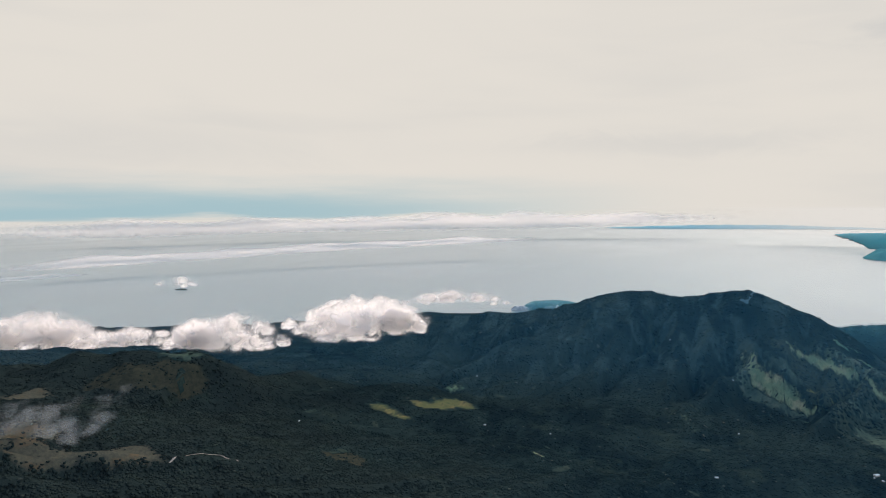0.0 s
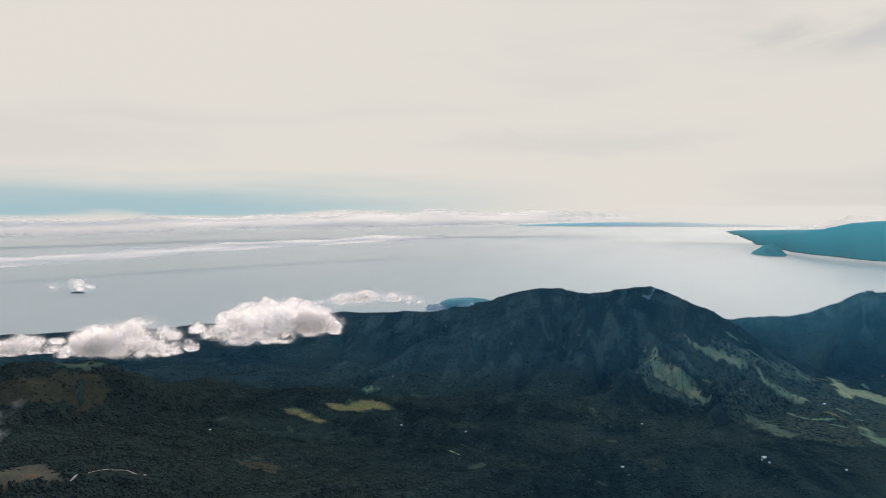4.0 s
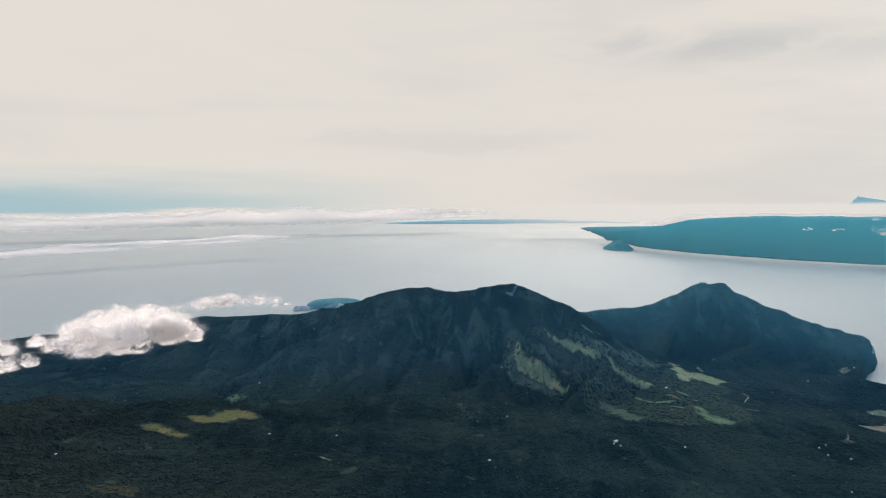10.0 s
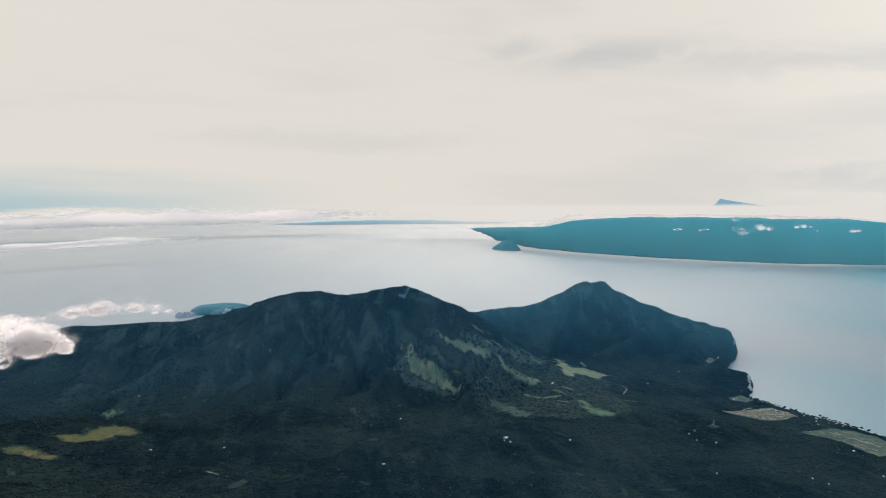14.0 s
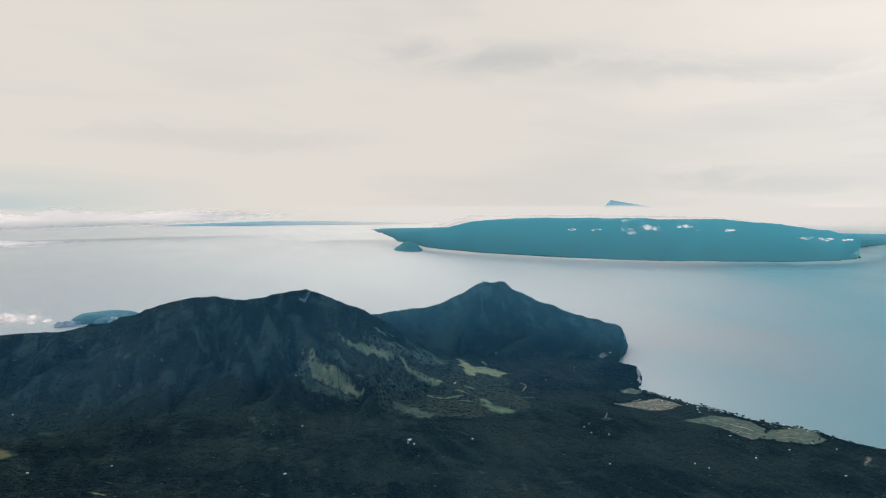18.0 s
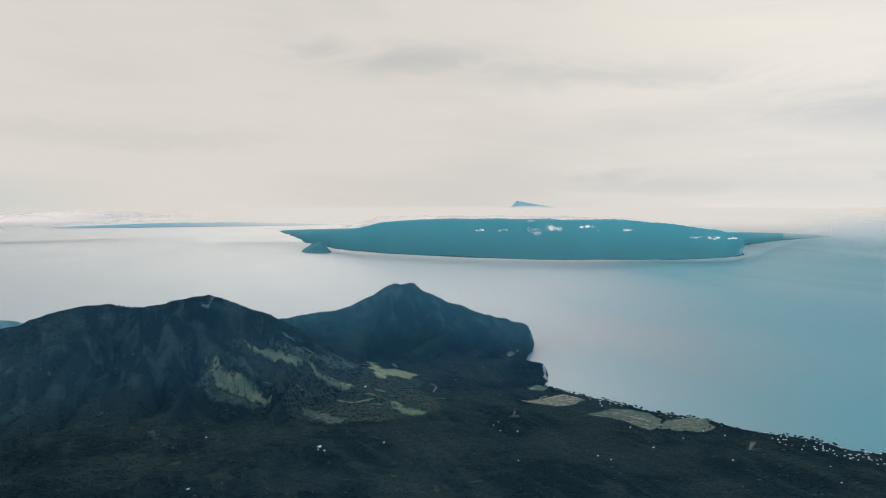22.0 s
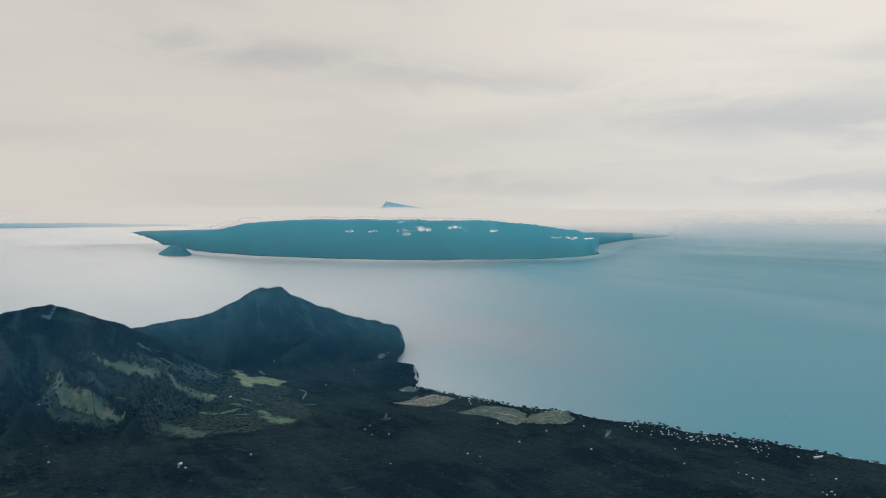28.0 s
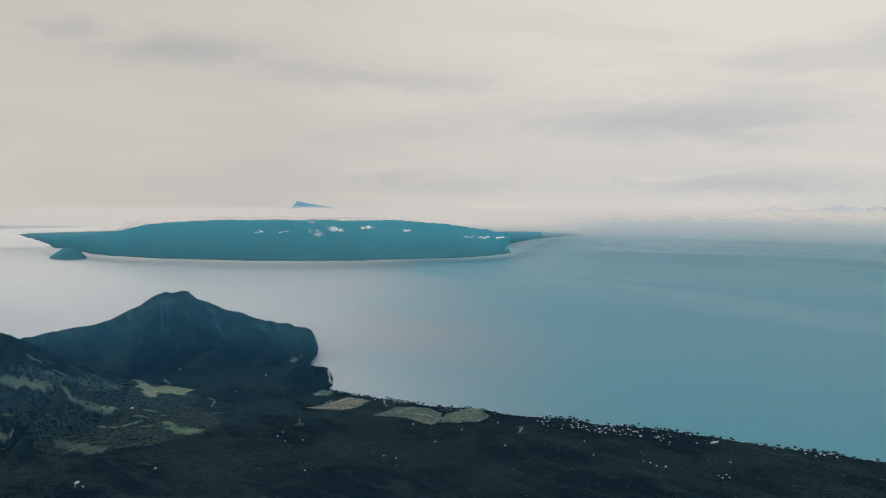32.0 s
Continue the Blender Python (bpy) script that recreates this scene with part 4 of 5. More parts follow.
clearing("paddy_field", [(316, 341), (326.5, 346), (339.5, 345.5), (354, 348), (348, 330), (344, 322), (329, 314), (319, 320), (308.5, 326.6), (306, 335)], M_PADDY, 0.0, "flat grey-green paddy behind the shore trees")
clearing("small_field", [(278, 456), (291, 460.5), (305, 461), (302, 451), (286, 441.5), (276.5, 448)], M_PADDY, 0.05, "small pale field below the cliff")
clearing("yard", [(340, 280), (330, 274), (324, 280), (330, 286)], M_GLADE, 0.3, "pale trampled yard among trees")
clearing("yard", [(232, 396), (226, 392), (228, 387), (234, 390)], M_MEADOW, 0.2, "small clearing in the coastal woods")
clearing("yard", [(318, 562.4), (326.3, 564), (329.5, 558), (321, 555)], M_SAND, 0.2, "pale clearing at the foot of the cape")


RIM = {"paddy": 3.0, "pale_sand": 3.0, "dry_grass": 7.0, "bare_slope": 6.0, "meadow": 8.0, "dull_grass": 8.0, "crater_scree": 0.8}


def ragged(x, y, outline, seed, rough=0.5):
    """Distance inside an uneven outline, negative outside."""
    d, _ = polyline_near(x, y, outline, True)
    size = math.sqrt((max(p[0] for p in outline) - min(p[0] for p in outline)) * (max(p[1] for p in outline) - min(p[1] for p in outline)))
    wave = fbm(x / (size * 0.22), y / (size * 0.22), 4, seed)
    return np.where(inside(x, y, outline), d, -d) + wave * size * 0.16 * rough


def drape(name, test, box, step, mat, label, category, lift=0.22, kind="structure", holes=0.0, seed=0, rim=1.0):
    """A ragged sheet laid on the land."""
    gx, gy = np.arange(box[0], box[1] + step, step), np.arange(box[2], box[3] + step, step)
    x, y = np.meshgrid(gx, gy)
    d = test(x, y)
    if holes:
        d = np.where(fbm(x / 6.0, y / 9.0, 4, seed + 300) < holes - 0.55, -1.0, d)
    faces = sheet_faces(len(gx), len(gy))
    faces = faces[(d.ravel()[faces] > 0).all(1)]
    inner = np.clip(d / rim, 0, 1)
    z = ground_z(x, y) + lift + 0.12 * fbm(x / 3, y / 3, 3, seed)
    used, index = np.unique(faces, return_inverse=True)
    verts = np.stack([x.ravel(), y.ravel(), z.ravel()], 1)[used]
    ob = mesh_object(name, verts, index.reshape(-1, 4), mat)
    ob.data.attributes.new("inner", "FLOAT", "POINT").data.foreach_set("value", inner.ravel()[used].astype(np.float32))
    return tagged(ob, label, category, kind=kind)


BARE = {"earth": np.zeros(HX.shape), "heath": np.zeros(HX.shape)}
for k, (name, outline, mat, trees, label) in enumerate(CLEARINGS):
    if mat in ("earth", "heath"):
        BARE[mat] = np.maximum(BARE[mat], smooth01((ragged(HX, HY, outline, 500 + k) + 2.5) / 6.0))
        continue
    xs, ys = [p[0] for p in outline], [p[1] for p in outline]
    wide = 1.4 if mat in (M_SCAR, M_MEADOW, M_FAN, M_DRY) else 0.0
    drape(name, lambda x, y: ragged(x, y, outline, 500 + k) + wide, (min(xs) - 5, max(xs) + 5, min(ys) - 5, max(ys) + 5), 0.6 if mat is M_CRATER else 1.0, mat, label, name.split("_")[-1],
          0.10 if mat is M_GLADE else 0.16 if mat is M_FAN else 0.30, seed=k, rim=RIM[mat.name] if mat.name in RIM else 9.0)
for key, field in BARE.items():
    bpy.data.objects["ground"].data.attributes.new(key, "FLOAT", "POINT").data.foreach_set("value", field.ravel().astype(np.float32))

# thin grassy streaks and glades among the woods, along the slope
GLADES = []
GRNG = np.random.default_rng(5)
for k in range(64):
    az, d = radians(GRNG.uniform(-62, 48)), 210 * (2.9 ** GRNG.uniform(0, 1))
    gx, gy = -d * math.sin(az), d * math.cos(az)
    if float(ground_z(gx, gy)) < 5 or gy > 660:
        continue
    a, long, wide = GRNG.uniform(0, 3.14), GRNG.uniform(3, 11), GRNG.uniform(0.8, 3.0)
    ca, sa = math.cos(a), math.sin(a)
    ring = [(gx + long * ca * u - wide * sa * v, gy + long * sa * u + wide * ca * v) for u, v in ((-1, 0), (-0.5, 0.9), (0.3, 0.7), (1, 0.2), (0.5, -0.8), (-0.4, -0.7))]
    GLADES.append(("glade", ring, M_GLADE, 0.25, "thin grassy glade among dark woods"))
for k in range(26):
    gx, gy = GRNG.uniform(62, 215), GRNG.uniform(440, 590)
    long, wide, a = GRNG.uniform(5, 14), GRNG.uniform(1.0, 3.2), GRNG.uniform(-0.7, 0.1)
    ca, sa = math.cos(a), math.sin(a)
    ring = [(gx + long * ca * u - wide * sa * v, gy + long * sa * u + wide * ca * v) for u, v in ((-1, 0), (-0.5, 0.9), (0.3, 0.7), (1, 0.2), (0.5, -0.8), (-0.4, -0.7))]
    GLADES.append(("hill_pasture", ring, M_MEADOW if k % 3 else M_DRY, 0.3, "narrow grassy strip between trees"))
# small bare or grassy spots on the slopes
SCARS = [(215, 642), (228, 654), (243, 661), (254, 650), (275, 627), (325, 564), (176, 641), (123, 530), (195, 662), (214, 387), (202, 355), (77, 394), (-52, 473), (-76, 455),
         (-83, 478), (-110, 454), (-73, 501), (-188, 562), (-34, 481), (3, 506), (-60, 289), (-111, 468), (-60, 313), (285, 255), (349, 273), (235, 299), (176, 421), (214, 376)]
for k, (gx, gy) in enumerate(SCARS):
    long, wide, a = GRNG.uniform(2.5, 6.5), GRNG.uniform(0.9, 1.9), GRNG.uniform(-0.6, 0.6)
    ca, sa = math.cos(a), math.sin(a)
    ring = [(gx + long * ca * u - wide * sa * v, gy + long * sa * u + wide * ca * v) for u, v in ((-1, 0), (-0.5, 0.9), (0.3, 0.7), (1, 0.2), (0.5, -0.8), (-0.4, -0.7))]
    GLADES.append(("slope_scar", ring, M_SCAR if k % 4 == 0 else M_GLADE, 0.15, "small bare grassy spot on a wooded slope"))
for k, (name, outline, mat, trees, label) in enumerate(GLADES):
    xs, ys = [p[0] for p in outline], [p[1] for p in outline]
    drape(name, lambda x, y: ragged(x, y, outline, 500 + len(CLEARINGS) + k), (min(xs) - 3, max(xs) + 3, min(ys) - 3, max(ys) + 3), 0.8, mat, label, "glade", seed=k, rim=2.0)
CLEARINGS += GLADES

# tracks: centre line and half width
TRACKS = [
    ([(-141.2, 155.3), (-141.5, 158), (-144, 165), (-140, 169.5), (-136, 173), (-128.6, 170.4)], 0.30, "pale dirt track curving past the fumaroles"),
    ([(202, 470), (207, 478), (213, 488), (212, 497)], 0.45, "short pale lane in the valley woods"),
]


def build_track(line, half, label, seed):
    """A worn ribbon that bends smoothly from node to node."""
    nodes = np.array([line[0], *line, line[-1]], float)
    run = []
    for k in range(1, len(nodes) - 2):
        a, b, c, d = nodes[k - 1:k + 3]
        for t in np.arange(0, 1, 0.1):
            run.append(0.5 * (2 * b + (c - a) * t + (2 * a - 5 * b + 4 * c - d) * t * t + (3 * b - a - 3 * c + d) * t ** 3))
    run = np.array(run + [nodes[-1]])
    way = np.gradient(run, axis=0)
    side = np.stack([-way[:, 1], way[:, 0]], 1) / np.maximum(np.linalg.norm(way, axis=1), 1e-6)[:, None]
    verts = []
    for k, (p, q) in enumerate(zip(run, side)):
        wide = half * (0.75 + 0.5 * noise.noise((k * 0.35, seed, 0.0)))
        for e in (-1, 0, 1):
            x, y = p + q * wide * e
            verts.append((x, y, float(ground_z(x, y)) + 0.22 + 0.04 * (1 - abs(e))))
    tagged(mesh_object("track", verts, sheet_faces(3, len(run)), M_TRACK), label, "track", kind="structure")


for k, (line, half, label) in enumerate(TRACKS):
    build_track(line, half, label, 40.3 + k)

# strips, sheds and dikes on the shore fields
def field_strip(x, y, length, width, turn, mat, label):
    c, s = math.cos(radians(turn)), math.sin(radians(turn))
    r = length / 2 + 1
    drape("field_strip", lambda gx, gy: np.minimum(length / 2 - np.abs((gx - x) * c + (gy - y) * s), width / 2 - np.abs((gy - y) * c - (gx - x) * s))
          + 0.35 * fbm(gx / 2.5, gy / 2.5, 3, 9), (x - r, x + r, y - r, y + r), 0.45, mat, label, "field", 0.42)


for x, y, length, width, turn in ((262, 419, 18, 1.6, -42), (270, 411, 9, 1.4, -38), (286, 424, 17, 2.4, 8), (288, 413, 13, 2.0, -5), (298, 418, 7, 1.6, -60),
                                  (276, 427, 10, 1.4, 20)):
    field_strip(x, y, length, width, turn, M_STRIP, "whitish strip of bare sand on a field")
for x, y, length, width, turn in ((297, 350, 11, 1.6, -66), (307, 358, 10, 1.8, -74), (310, 352, 10, 1.5, -80), (341, 342, 18, 1.3, -36), (303, 345, 8, 1.3, -60),
                                  (322, 331, 9, 1.2, -40), (300, 372, 8, 1.2, -50)):
    field_strip(x, y, length, width, turn, M_STRIP, "pale sandy strip across a paddy")


# ---- where houses stand ----
RNG = np.random.default_rng(77)


def along(line, count, rng, spread, lean=0.0):
    spots = []
    for _ in range(count):
        s = rng.uniform(0, len(line) - 1)
        i = int(s)
        a, b = np.array(line[i][:2], float), np.array(line[i + 1][:2], float)
        p = a + (b - a) * (s - i)
        side = np.array((-(b - a)[1], (b - a)[0])) / np.linalg.norm(b - a)
        p = p + side * (lean + rng.normal(0, spread))
        spots.append((float(p[0]), float(p[1])))
    return spots


VILLAGE = along([(309, 440), (334, 376), (382, 293), (420, 219), (448, 147), (466, 105)], 150, RNG, 4.5, -7.0)
VILLAGE += [(x + RNG.normal(0, 5), y + RNG.normal(0, 5)) for x, y in ((386, 238), (378, 252), (370, 264), (394, 216), (364, 286), (384, 246)) for _ in range(11)]
FARMS = [(85, 346), (82, 348), (125, 364), (345, 200), (346, 196), (344, 191), (347, 187), (356, 158), (358, 161), (360, 156), (363, 159), (401, 195), (384, 166),
         (213, 384), (204, 365), (213, 359), (206, 378), (231, 300), (233, 291), (329, 318), (289, 342), (306, 312), (280, 450), (296, 452), (331, 559), (327, 562),
         (306, 396), (310, 402), (303, 390), (312, 392), (-66, 348), (30, 470), (-10, 505)]
HUTS = [(RNG.uniform(150, 360), RNG.uniform(200, 430)) for _ in range(10)] + [(RNG.uniform(-160, 60), RNG.uniform(210, 480)) for _ in range(5)]
HUTS += [(RNG.uniform(110, 320), RNG.uniform(480, 650)) for _ in range(7)]
SPOTS = VILLAGE + FARMS + HUTS + [(152, 486), (84, 353), (392, 232), (386, 226), (410, 188)]


# ---- the forest ----
def canopy_mask(x, y):
    """How much of the ground the crowns cover."""
    cover = np.ones_like(x)
    for k, (_, outline, _, trees, _) in enumerate(CLEARINGS):
        d = ragged(x, y, outline, 500 + k)
        soft = 1 + (trees - 1) * smooth01((d - 0.3) / (1.0 if trees == 0 else 8.0 if trees > 0.5 else 2.5))
        cover = np.where(d > 0, np.minimum(cover, soft), cover)
    for hx, hy in SPOTS:
        cover = np.where((np.abs(x - hx) < 1.7) & (np.abs(y - hy) < 1.7), 0.0, cover)
    for line, half, _ in TRACKS:
        cover = np.where(polyline_near(x, y, line)[0] < half + 0.4, 0.0, cover)
    return cover


def crown_shapes(rng, count):
    """A few uneven crowns, open below."""
    shapes = []
    v0, f0 = ico(1)
    for _ in range(count):
        v = v0 * (1 + rng.uniform(-0.28, 0.28, (len(v0), 1)))
        v = v * np.array((1.3, 1.3, 0.13))
        keep = [f for f in f0 if v0[f].mean(0)[2] > -0.2]
        shapes.append((v, np.array(keep)))
    return shapes


def forest(name, label, count, az_low, az_high, near, far, seed, grain, mat):
    rng = np.random.default_rng(seed)
    shapes = crown_shapes(rng, 8)
    az = np.radians(rng.uniform(az_low, az_high, count))
    d = near * (far / near) ** rng.uniform(0, 1, count)
    x, y = -d * np.sin(az), d * np.cos(az)
    z = ground_z(x, y)
    thin = 0.5 + 0.9 * fbm(x / 34, y / 34, 3, seed + 50)
    ok = (z > 1.0) & (rng.uniform(0, 1, count) < canopy_mask(x, y)) & (rng.uniform(0, 1, count) < 0.55 + thin)
    ok &= (x > GX[0]) & (x < GX[-1] - 3) & (y < GY[-1] - 3)
    x, y, z, d = x[ok], y[ok], z[ok], d[ok]
    # the canopy leans with the slope
    sx = np.clip((ground_z(x + 3, y) - ground_z(x - 3, y)) / 6, -0.8, 0.8) * 0.9
    sy = np.clip((ground_z(x, y + 3) - ground_z(x, y - 3)) / 6, -0.8, 0.8) * 0.9
    size = np.clip(d * grain, 0.34, 2.0) * np.clip(np.exp(rng.normal(0.0, 0.28, len(x))), 0.5, 1.8)
    turn, pick = rng.uniform(0, 6.283, len(x)), rng.integers(0, len(shapes), len(x))
    verts, faces, start = [], [], 0
    for k, (v, f) in enumerate(shapes):
        i = np.nonzero(pick == k)[0]
        c, s = np.cos(turn[i])[:, None], np.sin(turn[i])[:, None]
        px = (v[None, :, 0] * c - v[None, :, 1] * s) * size[i, None] + x[i, None]
        py = (v[None, :, 0] * s + v[None, :, 1] * c) * size[i, None] + y[i, None]
        pz = v[None, :, 2] * size[i, None] + z[i, None] + 0.20 * size[i, None] + sx[i, None] * (px - x[i, None]) + sy[i, None] * (py - y[i, None])
        verts.append(np.stack([px, py, pz], 2).reshape(-1, 3))
        faces.append((f[None] + (np.arange(len(i)) * len(v))[:, None, None]).reshape(-1, 3) + start)
        start += len(i) * len(v)
    verts, faces = np.concatenate(verts), np.concatenate(faces)
    me = bpy.data.meshes.new(name)
    me.vertices.add(len(verts))
    me.vertices.foreach_set("co", verts.ravel())
    me.loops.add(len(faces) * 3)
    me.loops.foreach_set("vertex_index", faces.ravel().astype(np.int32))
    me.polygons.add(len(faces))
    me.polygons.foreach_set("loop_start", np.arange(0, len(faces) * 3, 3, dtype=np.int32))
    me.polygons.foreach_set("use_smooth", [True] * len(faces))
    me.update()
    me.materials.append(mat)
    tagged(new(name, me), label, "forest", kind="stuff")


forest("forest", "dark scrubby woods on the near slope", 130000, -80, 57, 178, 300, 20, 0.0013, M_CANOPY)
forest("forest", "dense dark tropical woods over plain and slopes", 120000, -82, 60, 285, 640, 21, 0.0013, M_CANOPY)
forest("forest", "dark woods on the far hill and cape", 52000, -44, 52, 560, 880, 22, 0.0011, M_CANOPY)


# ---- single trees along the shore and the crests ----
def build_tree(name, seed, height, width, label):
    rng = np.random.default_rng(seed)
    tree = new(name)
    bm = bmesh.new()
    bmesh.ops.create_cone(bm, cap_ends=True, segments=6, radius1=height * 0.045, radius2=height * 0.022, depth=height * 0.6,
                          matrix=Matrix.Translation((0, 0, height * 0.28)))
    for k in range(4):
        a = 1.57 * k + rng.uniform(-0.5, 0.5)
        m = Matrix.Translation((0, 0, height * 0.5)) @ Matrix.Rotation(a, 4, "Z") @ Matrix.Rotation(0.8, 4, "Y") @ Matrix.Translation((0, 0, height * 0.14))
        bmesh.ops.create_cone(bm, cap_ends=False, segments=5, radius1=height * 0.02, radius2=height * 0.008, depth=height * 0.3, matrix=m)
    part("trunk", bm, M_BARK, tree)
    v0, f0 = ico(1)
    verts, faces, start = [], [], 0
    for k in range(26):
        way = rng.normal(0, 1, 3)
        way /= np.linalg.norm(way)
        c = way * np.array((width, width, height * 0.30)) * rng.uniform(0.35, 0.95) * 0.5 + np.array((0, 0, height * 0.68))
        r = width * rng.uniform(0.10, 0.21)
        verts.append(v0 * (1 + rng.uniform(-0.3, 0.3, (len(v0), 1))) * r * np.array((1, 1, 0.75)) + c)
        faces.append(f0 + start)
        start += len(v0)
    mesh_object("crown", np.concatenate(verts), np.concatenate(faces), M_LEAVES, tree, smooth=False)
    return tagged(tree, label, "tree")


def plant(kinds, spots, group, seed):
    rng = np.random.default_rng(seed)
    for k, (x, y) in enumerate(spots):
        z = float(ground_z(x, y))
        if z < 0.3:
            continue
        ob = copy_thing(kinds[int(rng.integers(len(kinds)))], pose(x, y, z - 0.45, 0, 0, rng.uniform(0, 360)) @ Matrix.Scale(rng.uniform(0.6, 1.1), 4))
        ob["group"] = group


SHORE_TREES = [build_tree("shore_tree", 31, 2.3, 2.2, "broad dark tree standing on the shore"),
               build_tree("shore_tree", 32, 3.0, 2.0, "tall dark tree standing on the shore"),
               build_tree("shore_tree", 33, 1.8, 2.4, "low spreading tree standing on the shore")]
CREST_TREES = [build_tree("ridge_tree", 41, 1.7, 1.6, "small dark tree on the hill crest"), build_tree("ridge_tree", 42, 1.4, 1.9, "low bushy tree on the hill crest")]
for ob, spot in zip(SHORE_TREES + CREST_TREES, ((404, 280), (416, 245), (350, 395), (-20, 577), (255, 706))):
    ob.location = (*spot, float(ground_z(*spot)) - 0.05)
plant(SHORE_TREES, along(COAST[1:9], 285, RNG, 2.2, 5.5), "trees along the shore", 51)
plant(SHORE_TREES, along([(300, 336), (320, 318), (352, 322), (352, 345), (334, 368)], 26, RNG, 1.2), "trees round the paddies", 52)
plant(CREST_TREES, along(CRESTS[0][1:13], 36, RNG, 2.0), "trees on the ridge", 53)
plant(CREST_TREES, along(CRESTS[1][1:11], 34, RNG, 2.0), "trees on the far hill", 54)
plant(CREST_TREES, along(CRESTS[2], 24, RNG, 2.5), "trees on the bluff", 55)
for k, (_, outline, _, trees, _) in enumerate(CLEARINGS[5:10]):
    cx, cy = np.mean([p[0] for p in outline]), np.mean([p[1] for p in outline])
    plant(CREST_TREES, [(cx + RNG.normal(0, 14), cy + RNG.normal(0, 12)) for _ in range(12)], "trees in the pasture", 60 + k)


# ---- houses ----
def box(bm, x0, x1, y0, y1, z0, z1):
    m = Matrix.Translation(((x0 + x1) / 2, (y0 + y1) / 2, (z0 + z1) / 2)) @ Matrix.Diagonal((x1 - x0, y1 - y0, z1 - z0, 1))
    bmesh.ops.create_cube(bm, size=1, matrix=m)
    return bm


def build_house(name, length, depth, height, roof_mat, label, hipped=False):
    house = new(name)
    part("wall", box(bmesh.new(), -length / 2, length / 2, -depth / 2, depth / 2, -0.15, height), M_WALL, house)
    over, rise, thick = 0.12, depth * 0.26, 0.05
    a, b, inset = length / 2 + over, depth / 2 + over, depth * 0.35 if hipped else 0.0
    bm = bmesh.new()
    low = [bm.verts.new(p) for p in ((-a, -b, height), (a, -b, height), (a, b, height), (-a, b, height))]
    up = [bm.verts.new((p.co.x, p.co.y, height + thick)) for p in low]
    r0, r1 = bm.verts.new((-a + inset, 0, height + rise)), bm.verts.new((a - inset, 0, height + rise))
    bm.faces.new(low[::-1])
    for k in range(4):
        bm.faces.new((low[k], low[(k + 1) % 4], up[(k + 1) % 4], up[k]))
    bm.faces.new((up[0], up[1], r1, r0))
    bm.faces.new((up[2], up[3], r0, r1))
    bm.faces.new((up[1], up[2], r1))
    bm.faces.new((up[3], up[0], r0))
    part("roof", bm, roof_mat, house)
    part("door", box(bmesh.new(), -0.08, 0.08, -depth / 2 - 0.02, -depth / 2 + 0.02, -0.1, 0.28), M_DARK, house)
    for side in (-1, 1):
        x = side * length * 0.3
        part("window", box(bmesh.new(), x - 0.09, x + 0.09, -depth / 2 - 0.02, -depth / 2 + 0.02, 0.14, 0.30), M_DARK, house)
    return tagged(house, label, "house")


HOUSES = [build_house("house", 1.7, 1.2, 0.42, M_ROOF, "small pale house with a white tin roof"),
          build_house("house", 2.2, 1.4, 0.45, M_ROOF, "long house with a whitish tin roof"),
          build_house("house", 1.4, 1.2, 0.40, M_RUST, "small house with a rusty tin roof"),
          build_house("house", 1.5, 1.4, 0.45, M_ROOF, "square house with a pale hipped roof", True)]
HALL = build_house("hall", 5.0, 1.7, 0.6, M_ROOF, "long white-roofed hall near the shore")
HALL.matrix_basis = pose(410, 188, float(ground_z(410, 188)) + 0.25, 0, 0, -20)
tagged(HALL, category="hall")
for ob, spot in zip(HOUSES, ((152, 486), (84, 353), (392, 232), (386, 226))):
    ob.matrix_basis = pose(*spot, float(ground_z(*spot)) + 0.25, 0, 0, 40)


def settle(spots, group, seed, big=1.0):
    rng = np.random.default_rng(seed)
    for x, y in spots:
        z = float(ground_z(x, y))
        if z < 1.2:
            continue
        kind = HOUSES[int(rng.choice(4, p=(0.42, 0.2, 0.13, 0.25)))]
        ob = copy_thing(kind, pose(x, y, z + 0.22, 0, 0, rng.uniform(0, 360)) @ Matrix.Scale(rng.uniform(0.75, 1.2) * big, 4))
        ob["group"] = group


settle(VILLAGE, "houses of the shore village", 71, 0.54)
settle(FARMS, "scattered farmhouses", 73, 0.55)
settle(HUTS, "scattered farmhouses", 74, 0.5)


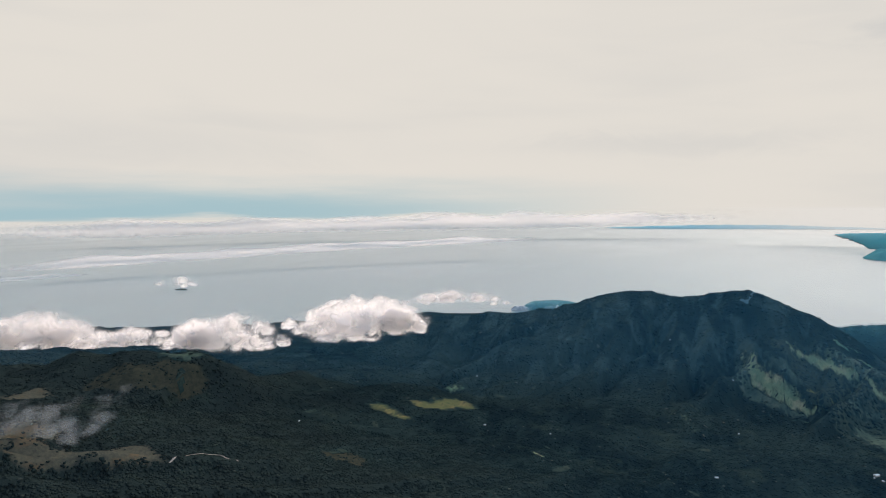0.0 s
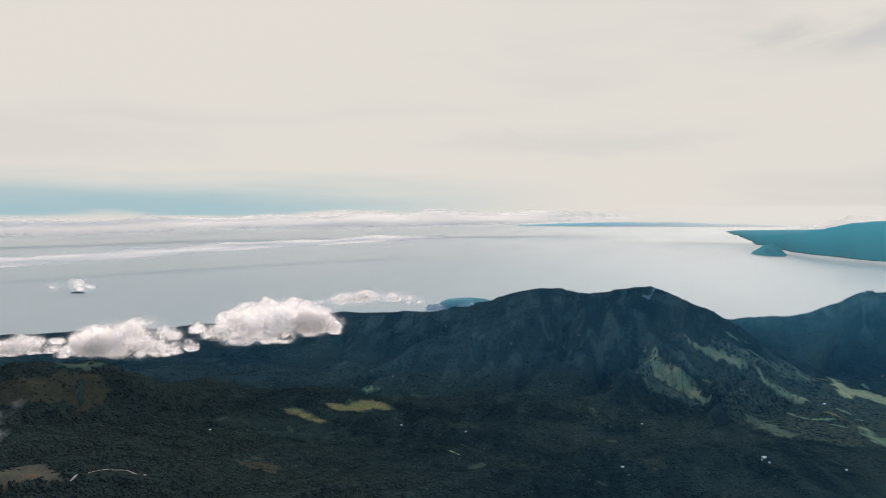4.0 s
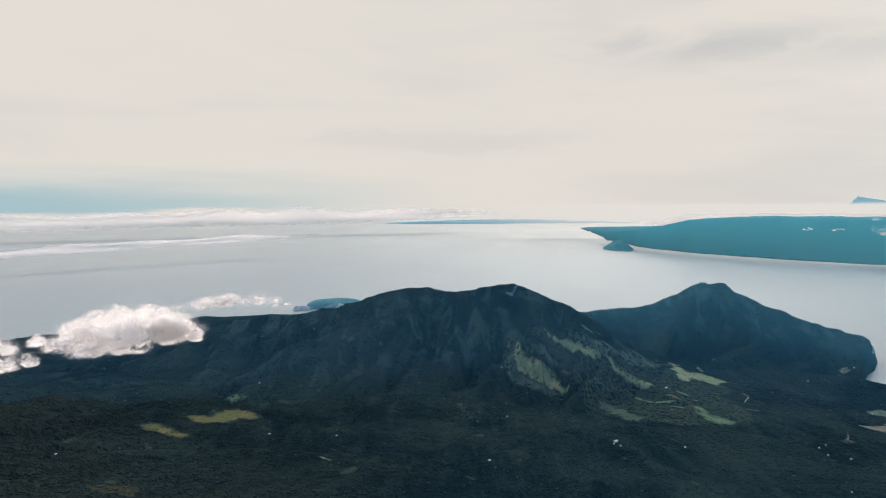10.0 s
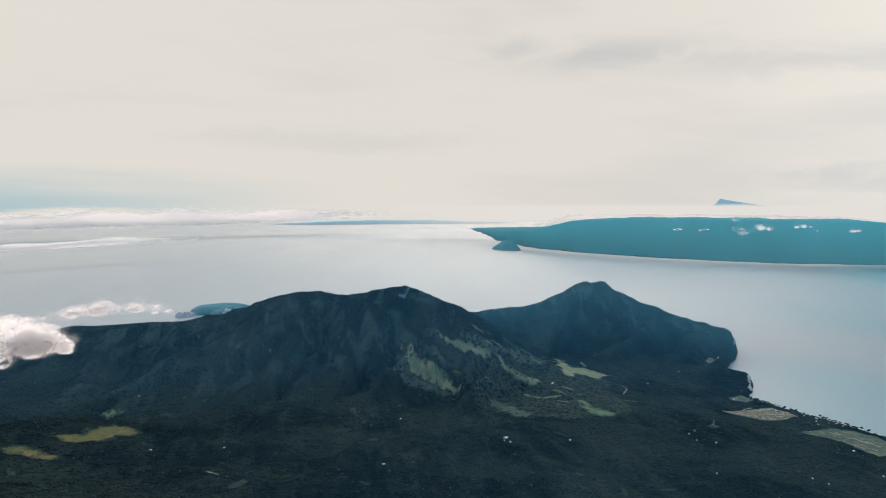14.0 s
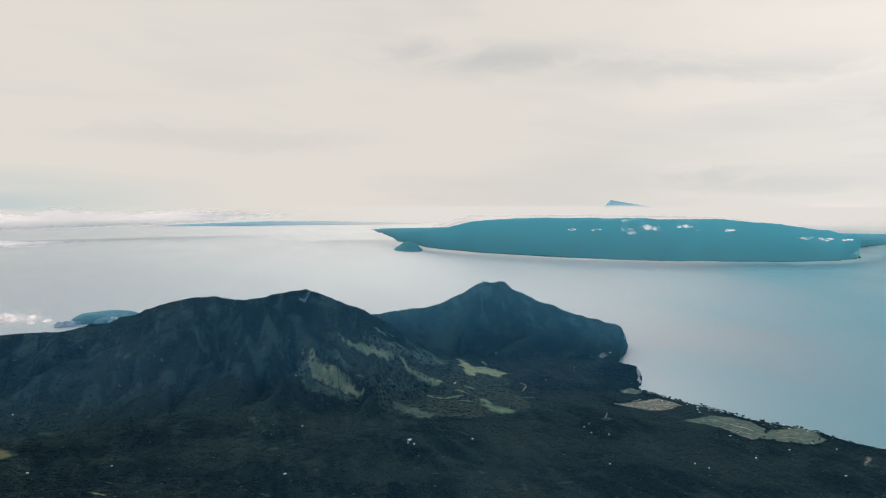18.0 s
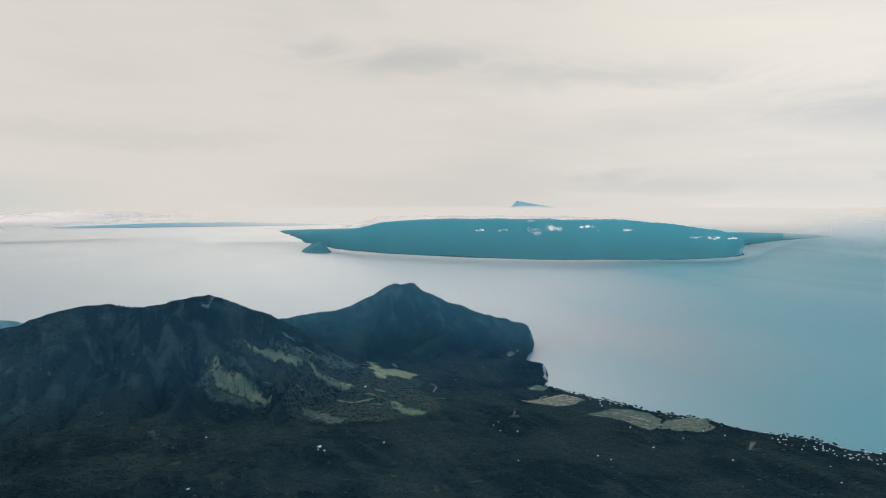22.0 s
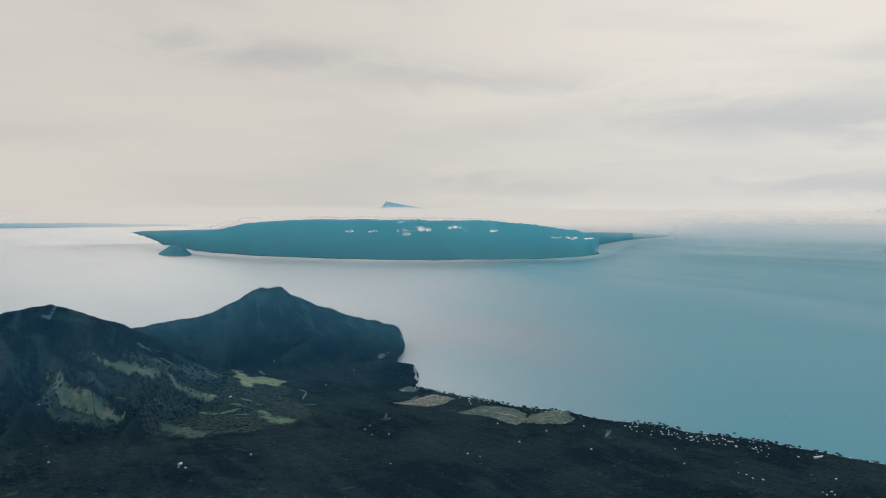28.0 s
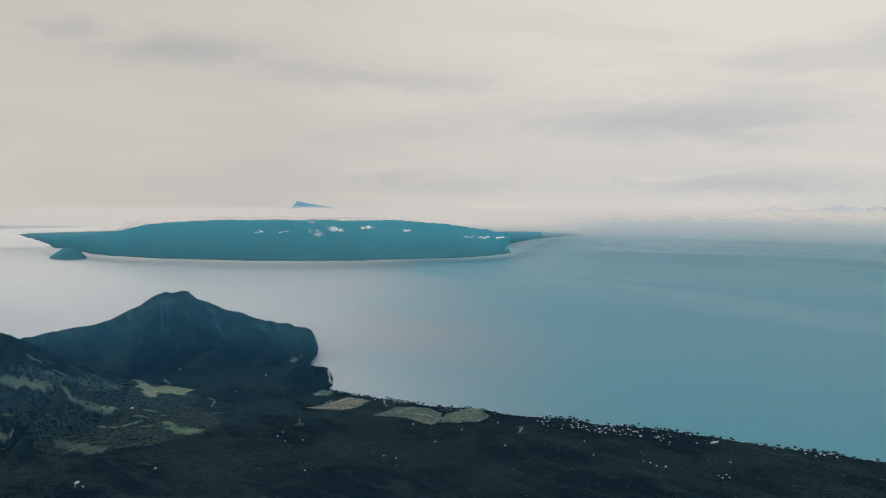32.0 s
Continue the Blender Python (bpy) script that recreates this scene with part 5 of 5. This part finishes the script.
# ---- steam and smoke ----
def plume(x, y, width, rise, lean, seed, label, sheets=3):
    """Drifting steam: a few rippled sheets, thick in the middle and gone at the rim."""
    rng = np.random.default_rng(seed)
    z0 = float(ground_z(x, y))
    thing = new("steam_plume")
    thing.location = (x, y, z0)
    for k in range(sheets):
        m, turn, shift = 22, rng.uniform(-0.5, 0.5) + math.atan2(y, x) + math.pi / 2, rng.uniform(-9, 9, 3)
        verts, body = [], []
        for j in range(m):
            v = j / (m - 1)
            for i in range(m):
                u = i / (m - 1) * 2 - 1
                wob = noise.noise_vector((u * 1.3 + shift[0], v * 2.0 + shift[1], shift[2]))
                half = width * (0.25 + 0.75 * v ** 0.7)
                px = u * half * math.cos(turn) + lean[0] * v + wob.x * width * 0.25
                py = u * half * math.sin(turn) + lean[1] * v + wob.y * width * 0.25 + (k - 1) * width * 0.15
                verts.append((px, py, max(0.2, v * rise + wob.z * rise * 0.12)))
                body.append(max(0.0, 1 - u * u) * min(1.0, v * 6) * (1 - v) ** 0.7)
        ob = mesh_object("wisp", verts, sheet_faces(m, m), M_STEAM, thing)
        ob.data.attributes.new("body", "FLOAT", "POINT").data.foreach_set("value", body)
    tagged(thing, label, "steam", "steam vents")


plume(-172, 147, 7, 9, (-14, 10), 81, "thin white steam rising from a fumarole")
plume(-184, 150, 11, 9, (-14, 14), 82, "thin white steam drifting off bare ground")
plume(-178, 158, 8, 13, (-6, 22), 83, "bluish steam wisp over dark woods")
plume(-198, 146, 13, 8, (-8, 12), 84, "low steam over rusty bare ground")
plume(326, 280, 2.2, 7, (1, -3), 85, "faint smoke rising from a village yard", 2)
plume(230, 392, 1.8, 6, (1, 1), 86, "faint smoke rising from coastal woods", 2)


# ---- a boat under way ----
def build_boat(x, y, turn):
    boat = new("motorboat")
    boat.matrix_basis = pose(x, y, 0.0, 0, 0, turn)
    bm = box(bmesh.new(), -0.9, 0.9, -0.28, 0.28, -0.1, 0.25)
    for v in bm.verts:
        if v.co.x > 0:
            v.co.y *= 0.15
            v.co.x += 0.3
        if v.co.z < 0:
            v.co.y *= 0.6
    part("hull", bm, M_ROOF, boat, "white boat hull")
    part("cabin", box(bmesh.new(), -0.5, 0.2, -0.18, 0.18, 0.25, 0.5), M_WALL, boat)
    bm = bmesh.new()
    for side in (-1, 1):
        q = [bm.verts.new(p) for p in ((-0.8, side * 0.1, 0.05), (-0.8, side * 0.3, 0.05), (-5.5, side * 1.0, 0.03), (-5.5, side * 0.6, 0.03))]
        bm.faces.new(q if side < 0 else q[::-1])
    part("wake", bm, M_WHITE_SAND, boat, "white foam wake")
    tagged(boat, "small white motorboat trailing a foam wake", "boat")


# pale cliffs of the headland
def build_cliff(x, y, length, height, turn, seed):
    cols, rows = 22, 9
    verts = []
    for i in range(cols):
        u = i / (cols - 1) * 2 - 1
        for j in range(rows):
            v = j / (rows - 1)
            w = noise.noise((u * 3 + seed, v * 2.0, seed))
            top = height * (1 - 0.5 * u * u) * (0.8 + 0.35 * noise.noise((u * 2.2, seed, 1.0)))
            verts.append((u * length / 2, 1.6 * v + w * 1.3, v * top - 0.3))
        for j in range(2):
            verts.append((u * length / 2, 4.0 + 2 * j, verts[-1][2] - 0.4 * height * j))
    ob = mesh_object("sea_cliff", verts, sheet_faces(rows + 2, cols), M_PALE_ROCK, smooth=False)
    ob.matrix_basis = pose(x, y, 0, 0, 0, turn)
    tagged(ob, "pale rock cliff at the end of a headland", "cliff", "rocks of the sea cliffs")


build_cliff(-214, 893, 24, 9, 18, 2.0)
build_cliff(-162, 892, 12, 12, 4, 5.0)

build_boat(482.5, 244.6, 160)
build_islet("sea_islet", -843, 946, 14, 8, 2.6, M_FAR, "tiny dark islet out at sea", 9.4)


# ---- pale rock on the cape's cliffs ----
def build_rock(x, y, z, size, seed):
    rng = np.random.default_rng(seed)
    v, f = ico(3)
    out = []
    for p in v:
        r = 1 + 0.5 * noise.noise(Vector(p) * 1.6 + Vector((seed, 0, 0))) + 0.2 * noise.noise(Vector(p) * 4.0 + Vector((0, seed, 0)))
        out.append((p[0] * size * r, p[1] * size * r, p[2] * size * 1.5 * r))
    ob = mesh_object("rock_outcrop", out, f, M_PALE_ROCK, smooth=False)
    ob.matrix_basis = pose(x, y, max(z, float(ground_z(x, y)) - 0.2), 0, 0, rng.uniform(0, 360))
    tagged(ob, "pale weathered rock in the sea cliff", "rock", "rocks of the sea cliffs")


for k in range(18):
    a, q = ((366, 590), (378, 612)) if k < 9 else ((309, 472), (323, 498))
    s = (k % 9) / 8
    build_rock(a[0] + (q[0] - a[0]) * s - 1.2 + RNG.normal(0, 0.7), a[1] + (q[1] - a[1]) * s + RNG.normal(0, 1.0), 1.0 + RNG.uniform(0, 5), RNG.uniform(0.5, 1.3), k)
